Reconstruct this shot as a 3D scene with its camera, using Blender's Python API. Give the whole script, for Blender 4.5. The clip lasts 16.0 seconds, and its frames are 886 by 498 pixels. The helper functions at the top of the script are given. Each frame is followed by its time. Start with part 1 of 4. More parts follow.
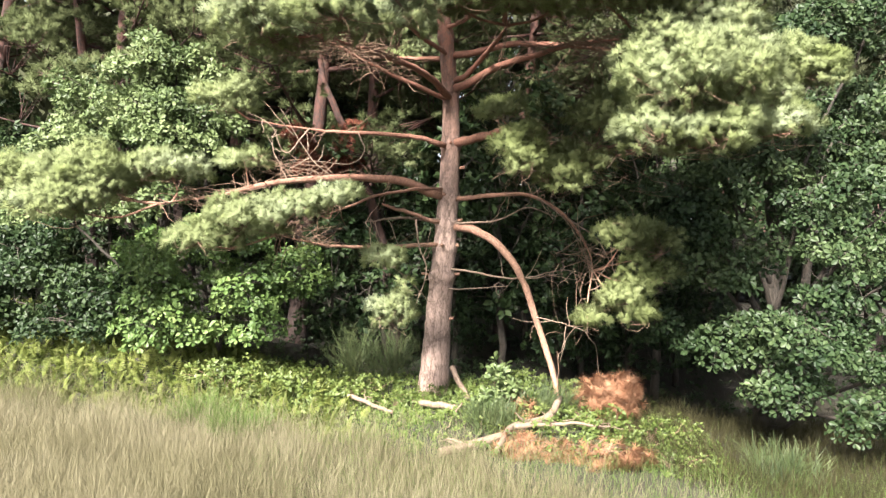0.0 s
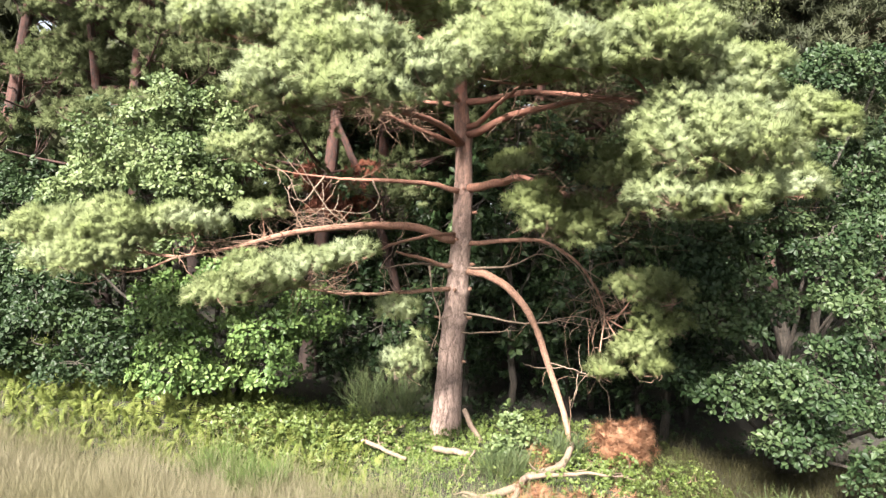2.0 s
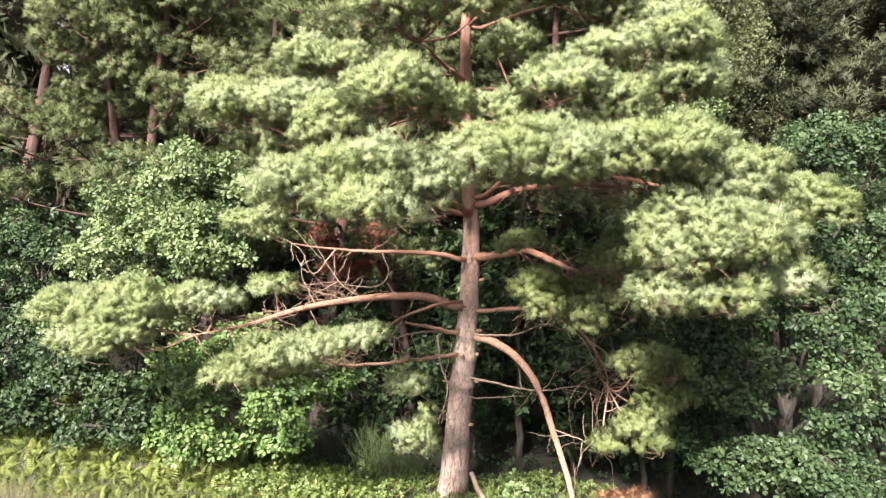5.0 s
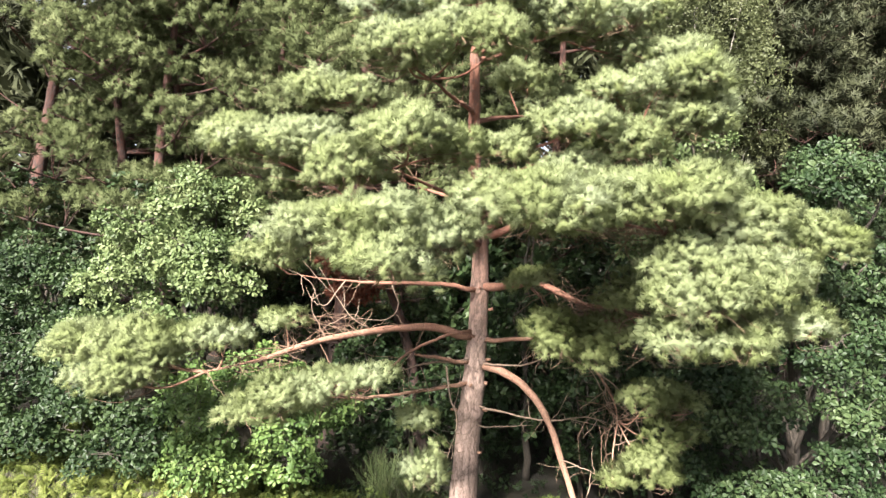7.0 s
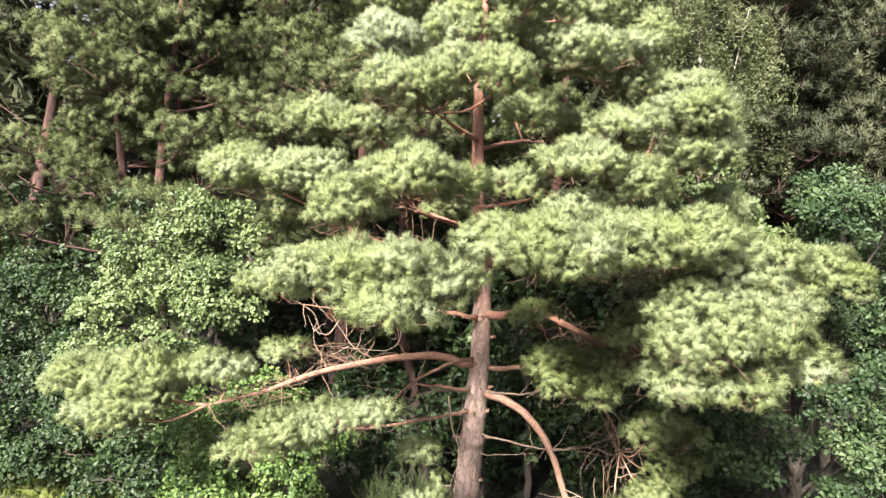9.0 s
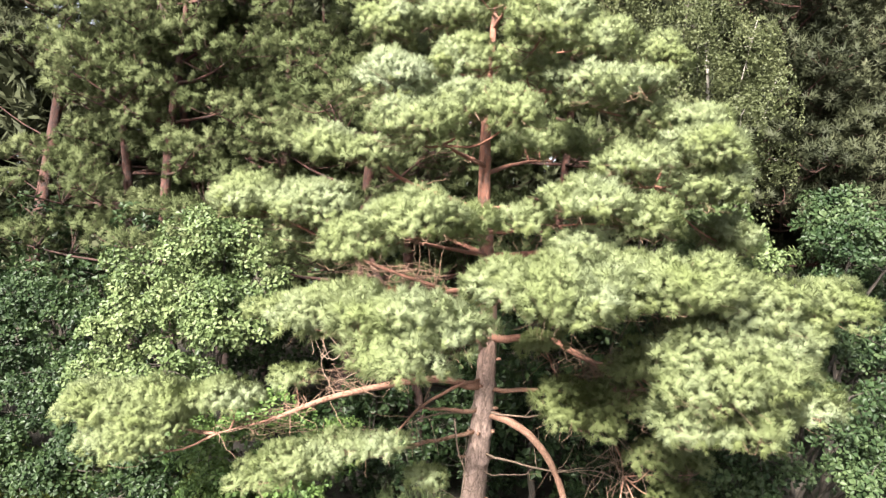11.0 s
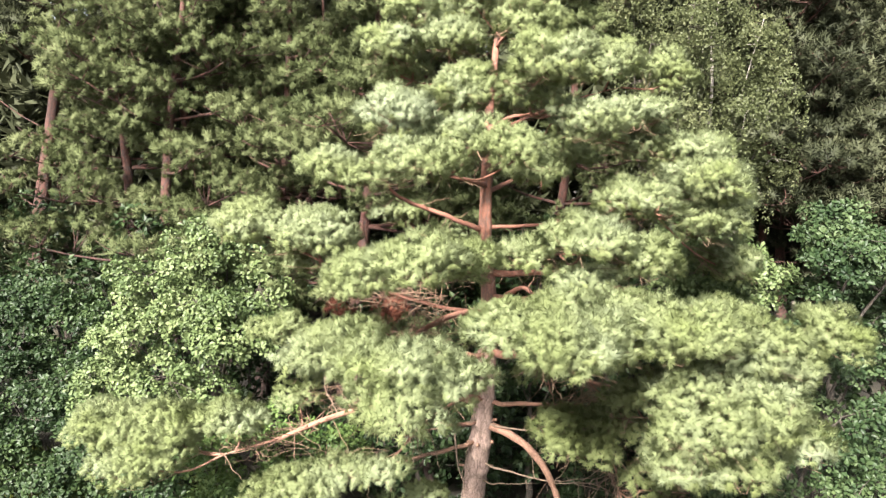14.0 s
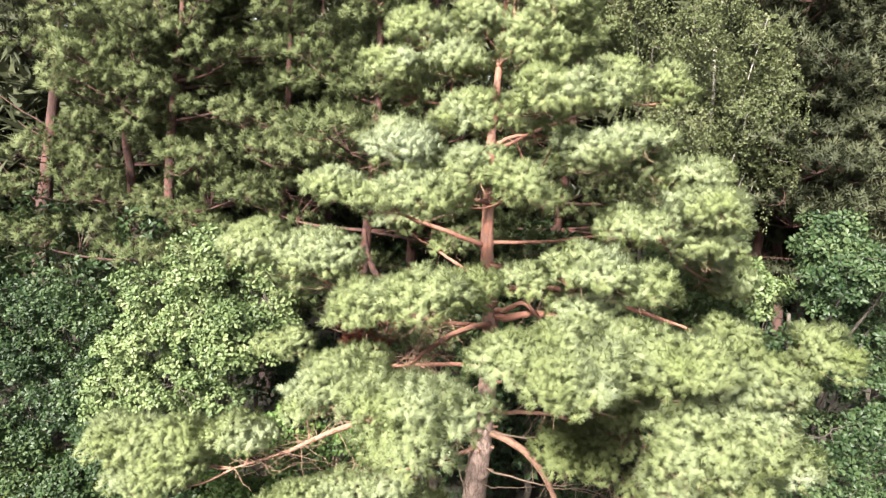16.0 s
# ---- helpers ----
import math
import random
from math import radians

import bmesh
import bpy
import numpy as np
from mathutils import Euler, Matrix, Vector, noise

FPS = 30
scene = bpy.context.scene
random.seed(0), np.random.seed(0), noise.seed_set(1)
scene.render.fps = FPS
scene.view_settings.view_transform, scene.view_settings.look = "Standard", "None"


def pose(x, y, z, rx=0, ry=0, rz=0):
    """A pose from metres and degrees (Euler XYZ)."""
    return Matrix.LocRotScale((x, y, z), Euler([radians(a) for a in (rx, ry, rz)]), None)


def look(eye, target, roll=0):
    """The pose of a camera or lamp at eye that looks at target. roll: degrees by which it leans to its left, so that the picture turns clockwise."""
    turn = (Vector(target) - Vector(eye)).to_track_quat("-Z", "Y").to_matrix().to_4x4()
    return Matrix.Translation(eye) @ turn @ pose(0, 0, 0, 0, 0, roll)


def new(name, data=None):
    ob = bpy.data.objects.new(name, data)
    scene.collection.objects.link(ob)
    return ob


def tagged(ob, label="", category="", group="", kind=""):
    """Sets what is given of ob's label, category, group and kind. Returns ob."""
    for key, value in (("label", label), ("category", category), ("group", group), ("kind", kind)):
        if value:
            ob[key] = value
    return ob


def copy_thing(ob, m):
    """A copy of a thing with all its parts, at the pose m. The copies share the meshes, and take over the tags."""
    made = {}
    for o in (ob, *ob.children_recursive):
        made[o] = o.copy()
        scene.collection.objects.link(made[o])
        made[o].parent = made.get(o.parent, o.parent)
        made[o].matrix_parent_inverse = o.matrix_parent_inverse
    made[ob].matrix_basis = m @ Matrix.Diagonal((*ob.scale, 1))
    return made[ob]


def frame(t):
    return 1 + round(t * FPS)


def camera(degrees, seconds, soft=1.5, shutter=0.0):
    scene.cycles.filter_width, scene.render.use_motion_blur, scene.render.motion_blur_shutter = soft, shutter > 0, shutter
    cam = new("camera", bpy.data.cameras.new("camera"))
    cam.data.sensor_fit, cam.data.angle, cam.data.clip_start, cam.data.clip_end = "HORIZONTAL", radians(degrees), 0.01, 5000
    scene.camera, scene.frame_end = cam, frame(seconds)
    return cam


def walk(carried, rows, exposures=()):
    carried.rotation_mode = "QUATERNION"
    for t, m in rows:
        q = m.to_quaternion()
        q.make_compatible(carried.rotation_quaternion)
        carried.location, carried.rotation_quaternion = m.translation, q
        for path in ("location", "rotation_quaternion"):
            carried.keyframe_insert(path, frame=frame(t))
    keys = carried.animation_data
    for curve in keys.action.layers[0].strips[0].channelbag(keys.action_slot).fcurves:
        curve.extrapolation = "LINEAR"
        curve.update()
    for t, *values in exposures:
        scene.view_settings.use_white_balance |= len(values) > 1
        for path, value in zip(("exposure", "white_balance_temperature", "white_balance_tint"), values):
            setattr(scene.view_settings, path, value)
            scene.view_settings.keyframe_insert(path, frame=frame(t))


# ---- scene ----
cam = camera(66.9, 16.0, soft=1.35)
PATH = [
    (0, (0.127, 0.294, 2.911), (0.1, 2.292, 2.824), 0.5),
    (0.5, (0.082, 0.283, 3.064), (0.05, 2.281, 2.982), 0.5),
    (1, (0.046, 0.261, 3.256), (0.008, 2.259, 3.173), 0.5),
    (1.5, (0.01, 0.245, 3.424), (-0.03, 2.243, 3.345), 0.5),
    (2, (-0.031, 0.213, 3.587), (-0.069, 2.211, 3.512), 0.6),
    (2.5, (-0.034, 0.183, 3.783), (-0.076, 2.181, 3.712), 0.5),
    (3, (-0.027, 0.137, 3.978), (-0.074, 2.135, 3.911), 0.5),
    (3.5, (-0.012, 0.09, 4.209), (-0.067, 2.088, 4.141), 0.6),
    (4, (-0.001, 0.058, 4.402), (-0.06, 2.056, 4.337), 0.7),
    (4.2, (0.047, 0.009, 4.447), (-0.022, 2.007, 4.392), 0.7),
    (6.3, (-0.075, -0.076, 5.079), (-0.146, 1.921, 5.001), 0.8),
    (6.5, (-0.076, -0.082, 5.138), (-0.151, 1.915, 5.058), 0.8),
    (7, (-0.118, -0.049, 5.296), (-0.194, 1.948, 5.214), 0.8),
    (7.5, (-0.146, 0.0, 5.473), (-0.223, 1.997, 5.387), 0.8),
    (8, (-0.153, 0.01, 5.609), (-0.23, 2.007, 5.519), 0.9),
    (8.5, (-0.16, 0.021, 5.736), (-0.236, 2.017, 5.642), 1.0),
    (9, (-0.18, 0.029, 5.853), (-0.255, 2.026, 5.755), 1.1),
    (9.2, (-0.167, 0.021, 5.911), (-0.247, 2.017, 5.809), 1.1),
    (11.3, (-0.289, 0.03, 6.679), (-0.366, 2.022, 6.516), 1.3),
    (11.5, (-0.29, 0.054, 6.73), (-0.366, 2.046, 6.564), 1.3),
    (12, (-0.282, 0.067, 6.927), (-0.361, 2.057, 6.739), 1.3),
    (12.5, (-0.281, 0.077, 7.103), (-0.36, 2.064, 6.889), 1.4),
    (13, (-0.291, 0.076, 7.259), (-0.369, 2.06, 7.018), 1.3),
    (13.5, (-0.308, 0.078, 7.453), (-0.384, 2.059, 7.188), 1.3),
    (14, (-0.326, 0.063, 7.612), (-0.4, 2.041, 7.329), 1.5),
    (14.5, (-0.368, 0.04, 7.847), (-0.436, 2.014, 7.533), 1.5),
    (15, (-0.35, 0.032, 8.049), (-0.421, 2.003, 7.714), 1.4),
    (15.5, (-0.366, 0.024, 8.251), (-0.434, 1.99, 7.892), 1.5),
    (16, (-0.412, 0.02, 8.466), (-0.479, 1.981, 8.082), 1.6),
]
walk(cam, [(t, look(eye, target, roll)) for t, eye, target, roll in PATH])

# ---- light ----
SUN_EL, SUN_AZ = 40.0, 201.0      # a hazy sun behind the camera and to its left
world = bpy.data.worlds.new("sky")
scene.world = world
world.use_nodes = True
wn, wl = world.node_tree.nodes, world.node_tree.links
sky = wn.new("ShaderNodeTexSky")
sky.sky_type, sky.sun_disc = "NISHITA", False
sky.sun_elevation, sky.sun_rotation = radians(SUN_EL), radians(SUN_AZ)
sky.dust_density, sky.air_density, sky.ozone_density = 1.5, 0.45, 0.3
haze = wn.new("ShaderNodeHueSaturation")
haze.inputs["Saturation"].default_value = 0.35
wl.new(sky.outputs[0], haze.inputs["Color"])
wl.new(haze.outputs[0], wn["Background"].inputs[0])
wn["Background"].inputs[1].default_value = 0.06
sun = new("sun", bpy.data.lights.new("sun", "SUN"))
sun.data.energy, sun.data.angle, sun.data.color = 4.9, radians(10), (1.0, 0.94, 0.86)
a = radians(SUN_AZ)
sun.matrix_world = look((0, 0, 30), Vector((0, 0, 30)) - Vector((math.sin(a) * math.cos(radians(SUN_EL)), math.cos(a) * math.cos(radians(SUN_EL)), math.sin(radians(SUN_EL)))))
scene.view_settings.exposure = 2.98


# ---- materials ----
def material(name):
    m = bpy.data.materials.new(name)
    m.use_nodes = True
    return m, m.node_tree.nodes, m.node_tree.links, m.node_tree.nodes["Principled BSDF"]


def ramp(nodes, stops):
    r = nodes.new("ShaderNodeValToRGB")
    while len(r.color_ramp.elements) < len(stops):
        r.color_ramp.elements.new(0.5)
    for e, (p, c) in zip(r.color_ramp.elements, stops):
        e.position, e.color = p, (*c, 1)
    return r


def foliage(name, dark, mid, light, rough=0.5, through_light=0.3, patch=1.3, gloss=0.5, each=0.45):
    """Leaves or needles: colour by leaf and by patches of the crown, some light passing through."""
    m, n, l, b = material(name)
    geo, tex = n.new("ShaderNodeNewGeometry"), n.new("ShaderNodeTexCoord")
    big = n.new("ShaderNodeTexNoise")
    big.inputs["Scale"].default_value, big.inputs["Detail"].default_value = patch, 3
    l.new(tex.outputs["Object"], big.inputs["Vector"])
    mix = n.new("ShaderNodeMath")
    mix.operation = "MULTIPLY_ADD"
    l.new(geo.outputs["Random Per Island"], mix.inputs[0])
    mix.inputs[1].default_value = each
    off = n.new("ShaderNodeMath")
    off.operation = "MULTIPLY_ADD"
    l.new(big.outputs["Fac"], off.inputs[0])
    off.inputs[1].default_value, off.inputs[2].default_value = 1.5, -0.25 - each * 0.5
    l.new(off.outputs[0], mix.inputs[2])
    r = ramp(n, [(0.05, dark), (0.5, mid), (0.95, light)])
    l.new(mix.outputs[0], r.inputs[0])
    l.new(r.outputs[0], b.inputs["Base Color"])
    b.inputs["Roughness"].default_value = rough
    b.inputs["Specular IOR Level"].default_value = gloss
    tr, add = n.new("ShaderNodeBsdfTranslucent"), n.new("ShaderNodeMixShader")
    l.new(r.outputs[0], tr.inputs[0])
    add.inputs[0].default_value = through_light
    l.new(b.outputs[0], add.inputs[1])
    l.new(tr.outputs[0], add.inputs[2])
    l.new(add.outputs[0], n["Material Output"].inputs[0])
    return m


def bark(name, low, high, seam, z0, z1, scale=9.0, stretch=0.35, depth=0.5):
    """Bark in plates; its colour changes up the stem from low to high between the heights z0 and z1."""
    m, n, l, b = material(name)
    tex, sep = n.new("ShaderNodeTexCoord"), n.new("ShaderNodeSeparateXYZ")
    l.new(tex.outputs["Object"], sep.inputs[0])
    mp = n.new("ShaderNodeMapping")
    mp.inputs["Scale"].default_value = (1, 1, stretch)
    l.new(tex.outputs["Object"], mp.inputs[0])
    vor, noi, fine = n.new("ShaderNodeTexVoronoi"), n.new("ShaderNodeTexNoise"), n.new("ShaderNodeTexNoise")
    vor.feature = "DISTANCE_TO_EDGE"
    vor.inputs["Scale"].default_value = scale
    noi.inputs["Scale"].default_value, noi.inputs["Detail"].default_value = 2.2, 6
    fine.inputs["Scale"].default_value, fine.inputs["Detail"].default_value = 45, 4
    warp = n.new("ShaderNodeMixRGB")
    warp.inputs[0].default_value = 0.12
    l.new(mp.outputs[0], warp.inputs[1])
    l.new(fine.outputs["Color"], warp.inputs[2])
    l.new(warp.outputs[0], vor.inputs["Vector"])
    l.new(mp.outputs[0], noi.inputs["Vector"])
    l.new(mp.outputs[0], fine.inputs["Vector"])
    rng = n.new("ShaderNodeMapRange")
    rng.inputs["From Min"].default_value, rng.inputs["From Max"].default_value = z0, z1
    wob = n.new("ShaderNodeMath")
    wob.operation = "MULTIPLY_ADD"
    l.new(noi.outputs["Fac"], wob.inputs[0])
    wob.inputs[1].default_value = 1.6
    l.new(sep.outputs["Z"], wob.inputs[2])
    l.new(wob.outputs[0], rng.inputs["Value"])
    body = n.new("ShaderNodeMixRGB")
    body.inputs[1].default_value, body.inputs[2].default_value = (*low, 1), (*high, 1)
    l.new(rng.outputs[0], body.inputs[0])
    tone = n.new("ShaderNodeMixRGB")
    tone.blend_type = "MULTIPLY"
    tone.inputs[0].default_value = 0.8
    tr = ramp(n, [(0.3, (0.55, 0.52, 0.5)), (0.7, (1.25, 1.2, 1.15))])
    l.new(fine.outputs["Fac"], tr.inputs[0])
    l.new(body.outputs[0], tone.inputs[1])
    l.new(tr.outputs[0], tone.inputs[2])
    edge = ramp(n, [(0.0, (0, 0, 0)), (0.09, (1, 1, 1))])
    l.new(vor.outputs["Distance"], edge.inputs[0])
    fin = n.new("ShaderNodeMixRGB")
    fin.inputs[1].default_value = (*seam, 1)
    l.new(edge.outputs[0], fin.inputs[0])
    l.new(tone.outputs[0], fin.inputs[2])
    l.new(fin.outputs[0], b.inputs["Base Color"])
    b.inputs["Roughness"].default_value = 0.85
    bump = n.new("ShaderNodeBump")
    bump.inputs["Strength"].default_value, bump.inputs["Distance"].default_value = depth, 0.02
    hs = n.new("ShaderNodeMath")
    l.new(edge.outputs[0], hs.inputs[0])
    l.new(fine.outputs["Fac"], hs.inputs[1])
    l.new(hs.outputs[0], bump.inputs["Height"])
    l.new(bump.outputs[0], b.inputs["Normal"])
    return m


def soil(name):
    m, n, l, b = material(name)
    tex = n.new("ShaderNodeTexCoord")
    n1, n2 = n.new("ShaderNodeTexNoise"), n.new("ShaderNodeTexNoise")
    n1.inputs["Scale"].default_value, n1.inputs["Detail"].default_value = 0.9, 6
    n2.inputs["Scale"].default_value, n2.inputs["Detail"].default_value = 30, 6
    for x in (n1, n2):
        l.new(tex.outputs["Object"], x.inputs["Vector"])
    r1 = ramp(n, [(0.3, (0.011, 0.008, 0.006)), (0.5, (0.021, 0.017, 0.010)), (0.7, (0.035, 0.029, 0.015))])
    r2 = ramp(n, [(0.3, (0.5, 0.5, 0.5)), (0.7, (1.3, 1.3, 1.2))])
    l.new(n1.outputs["Fac"], r1.inputs[0])
    l.new(n2.outputs["Fac"], r2.inputs[0])
    mx = n.new("ShaderNodeMixRGB")
    mx.blend_type = "MULTIPLY"
    mx.inputs[0].default_value = 1
    l.new(r1.outputs[0], mx.inputs[1])
    l.new(r2.outputs[0], mx.inputs[2])
    l.new(mx.outputs[0], b.inputs["Base Color"])
    b.inputs["Roughness"].default_value = 0.95
    bp = n.new("ShaderNodeBump")
    bp.inputs["Distance"].default_value = 0.05
    l.new(n2.outputs["Fac"], bp.inputs["Height"])
    l.new(bp.outputs[0], b.inputs["Normal"])
    return m


M_NEEDLE = foliage("pine_needles", (0.130, 0.158, 0.054), (0.194, 0.224, 0.112), (0.244, 0.278, 0.184), 0.7, 0.5, 0.9, 0.05, 0.12)
M_NEEDLE_OLD = foliage("yellowing_needles", (0.116, 0.138, 0.050), (0.178, 0.206, 0.092), (0.235, 0.262, 0.142), 0.7, 0.5, 1.2, 0.05, 0.2)
# Needles of the wood in two tones; its shade is put into the colour.
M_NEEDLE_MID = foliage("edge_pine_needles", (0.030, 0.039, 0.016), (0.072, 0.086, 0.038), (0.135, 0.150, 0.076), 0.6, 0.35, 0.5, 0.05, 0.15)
M_NEEDLE_FAR = foliage("shaded_forest_needles", (0.012, 0.015, 0.008), (0.032, 0.036, 0.019), (0.064, 0.068, 0.038), 0.6, 0.2, 0.5, 0.1, 0.2)
M_DEAD = foliage("dead_needles", (0.105, 0.043, 0.023), (0.217, 0.105, 0.059), (0.294, 0.171, 0.108), 0.85, 0.15, 3.0, 0.15)
M_DEAD_DARK = foliage("maroon_dead_needles", (0.075, 0.026, 0.018), (0.150, 0.056, 0.038), (0.240, 0.102, 0.070), 0.85, 0.3, 3.0, 0.05)
# Oak leaves in four tones; sun and shade are set in the colour.
M_OAK_SHADE = foliage("shaded_oak_leaves", (0.006, 0.014, 0.005), (0.017, 0.031, 0.011), (0.044, 0.066, 0.024), 0.5, 0.2, 1.0, 0.2)
M_OAK_MID = foliage("lit_oak_leaves", (0.024, 0.050, 0.013), (0.068, 0.112, 0.031), (0.140, 0.190, 0.060), 0.5, 0.25, 1.0, 0.25)
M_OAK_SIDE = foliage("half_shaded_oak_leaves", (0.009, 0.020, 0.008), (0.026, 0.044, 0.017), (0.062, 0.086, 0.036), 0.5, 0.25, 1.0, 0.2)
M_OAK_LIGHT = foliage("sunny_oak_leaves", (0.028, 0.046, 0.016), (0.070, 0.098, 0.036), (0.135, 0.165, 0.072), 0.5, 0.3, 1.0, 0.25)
M_BIRCH = foliage("birch_leaves", (0.042, 0.050, 0.021), (0.066, 0.077, 0.034), (0.098, 0.106, 0.050), 0.5, 0.35, 1.2, 0.2, 0.3)
M_FERN = foliage("bracken_green", (0.055, 0.070, 0.014), (0.104, 0.125, 0.029), (0.171, 0.183, 0.056), 0.6, 0.35, 1.5, 0.2)
M_BRAMBLE = foliage("bramble_leaves", (0.038, 0.059, 0.013), (0.076, 0.105, 0.025), (0.130, 0.155, 0.045), 0.5, 0.3, 2.0, 0.3)
# Broom green made darker and browner to stand for shade.
M_BROOM = foliage("shaded_broom_stems", (0.021, 0.035, 0.013), (0.042, 0.059, 0.021), (0.077, 0.087, 0.035), 0.6, 0.2, 2.0, 0.3)
M_GRASS = foliage("dry_grass", (0.092, 0.086, 0.045), (0.158, 0.143, 0.086), (0.232, 0.208, 0.142), 0.7, 0.4, 0.7, 0.1)
M_GRASS_GREEN = foliage("green_grass", (0.041, 0.069, 0.014), (0.078, 0.120, 0.028), (0.130, 0.167, 0.055), 0.6, 0.35, 1.2, 0.3)
# Olive brown grass whose colour also holds the shade beside the oak.
M_GRASS_OLIVE = foliage("shaded_olive_grass", (0.016, 0.015, 0.007), (0.032, 0.030, 0.013), (0.062, 0.054, 0.026), 0.7, 0.3, 1.5, 0.1)
M_PINE_BARK = bark("pine_bark", (0.275, 0.200, 0.172), (0.205, 0.090, 0.062), (0.115, 0.078, 0.064), 4.0, 6.8, 10.0, 0.32, 0.7)
M_LIMB_BARK = bark("pine_limb_bark", (0.265, 0.154, 0.108), (0.192, 0.082, 0.056), (0.086, 0.042, 0.029), 3.4, 5.4, 26, 0.6, 0.35)
M_DEADWOOD = bark("bare_wood", (0.175, 0.126, 0.095), (0.175, 0.126, 0.095), (0.084, 0.059, 0.045), 0, 9, 20, 0.4, 0.3)
M_TWIG = bark("twig_bark", (0.133, 0.084, 0.059), (0.133, 0.078, 0.050), (0.046, 0.028, 0.018), 0, 8, 40, 0.5, 0.2)
# Red bark of the background stems, darkened for the shade they stand in.
M_FAR_BARK = bark("shaded_pine_bark", (0.024, 0.012, 0.009), (0.050, 0.017, 0.011), (0.010, 0.005, 0.004), 2.0, 6.0, 7, 0.4, 0.5)
M_OAK_BARK = bark("oak_bark", (0.046, 0.037, 0.029), (0.046, 0.037, 0.029), (0.015, 0.013, 0.010), 0, 9, 14, 0.3, 0.6)
M_BIRCH_BARK = bark("birch_bark", (0.139, 0.130, 0.115), (0.213, 0.199, 0.180), (0.046, 0.041, 0.037), 0, 9, 10, 1.6, 0.2)
M_SOIL = soil("woodland_soil")

# ---- mesh tools ----
RNG = np.random.default_rng(7)


def unit(v):
    return v / np.maximum(np.linalg.norm(v, axis=-1, keepdims=True), 1e-9)


def frames(d, rng):
    """Turns whose z axis is d, with a random spin."""
    d = unit(d)
    h = unit(np.cross(d, unit(rng.normal(size=d.shape))))
    return np.stack([h, np.cross(d, h), d], axis=-1)


def scatter(template, p, rot, size):
    """One template (points, triangles) laid at every place."""
    v, f = template
    w = np.einsum("nij,vj->nvi", rot, v) * np.reshape(size, (-1, 1, 1)) + p[:, None, :]
    t = f[None] + (np.arange(len(p)) * len(v))[:, None, None]
    return w.reshape(-1, 3), t.reshape(-1, 3)


def merge(pieces):
    vs, fs, o = [], [], 0
    for v, f in pieces:
        vs.append(v)
        fs.append(f + o)
        o += len(v)
    return np.concatenate(vs), np.concatenate(fs)


def solid(name, pieces, mat, parent=None, label="", smooth=False, origin=None):
    """Links triangles as one mesh object, under parent where one is given."""
    normals = np.concatenate([p[2] for p in pieces]) if len(pieces[0]) == 3 else None
    v, f = merge([p[:2] for p in pieces])
    base = Vector(origin) if origin else Vector((0, 0, 0))
    v = v - np.array(base)
    me = bpy.data.meshes.new(name)
    me.vertices.add(len(v))
    me.vertices.foreach_set("co", v.astype(np.float32).ravel())
    me.loops.add(len(f) * 3)
    me.loops.foreach_set("vertex_index", f.astype(np.int32).ravel())
    me.polygons.add(len(f))
    me.polygons.foreach_set("loop_start", np.arange(len(f), dtype=np.int32) * 3)
    me.polygons.foreach_set("use_smooth", np.full(len(f), smooth))
    me.update(calc_edges=True)
    if normals is not None:
        me.polygons.foreach_set("use_smooth", np.full(len(f), True))
        me.normals_split_custom_set_from_vertices(normals.astype(np.float32))
    me.materials.append(mat)
    ob = new(name, me)
    ob.location = base
    if parent:
        ob.parent = parent
        ob.matrix_parent_inverse = Matrix.Translation(parent.matrix_world.translation).inverted()
    if label:
        tagged(ob, label)
    return ob


def empty(name, place, label, category, group=""):
    ob = new(name)
    ob.empty_display_size = 0.2
    ob.location = place
    ob.matrix_world = Matrix.Translation(place)
    return tagged(ob, label, category, group)


def spline(points, n):
    """A smooth line of n points through the given ones."""
    p = np.array(points, float)
    if len(p) == 2:
        p = np.array([p[0], (p[0] * 2 + p[1]) / 3, (p[0] + p[1] * 2) / 3, p[1]])
    q = np.vstack([2 * p[0] - p[1], p, 2 * p[-1] - p[-2]])
    u = np.linspace(0, len(p) - 1 - 1e-6, n)
    i = u.astype(int)
    t = (u - i)[:, None]
    a0, a1, a2, a3 = q[i], q[i + 1], q[i + 2], q[i + 3]
    return 0.5 * (2 * a1 + (a2 - a0) * t + (2 * a0 - 5 * a1 + 4 * a2 - a3) * t ** 2 + (3 * a1 - a0 - 3 * a2 + a3) * t ** 3)


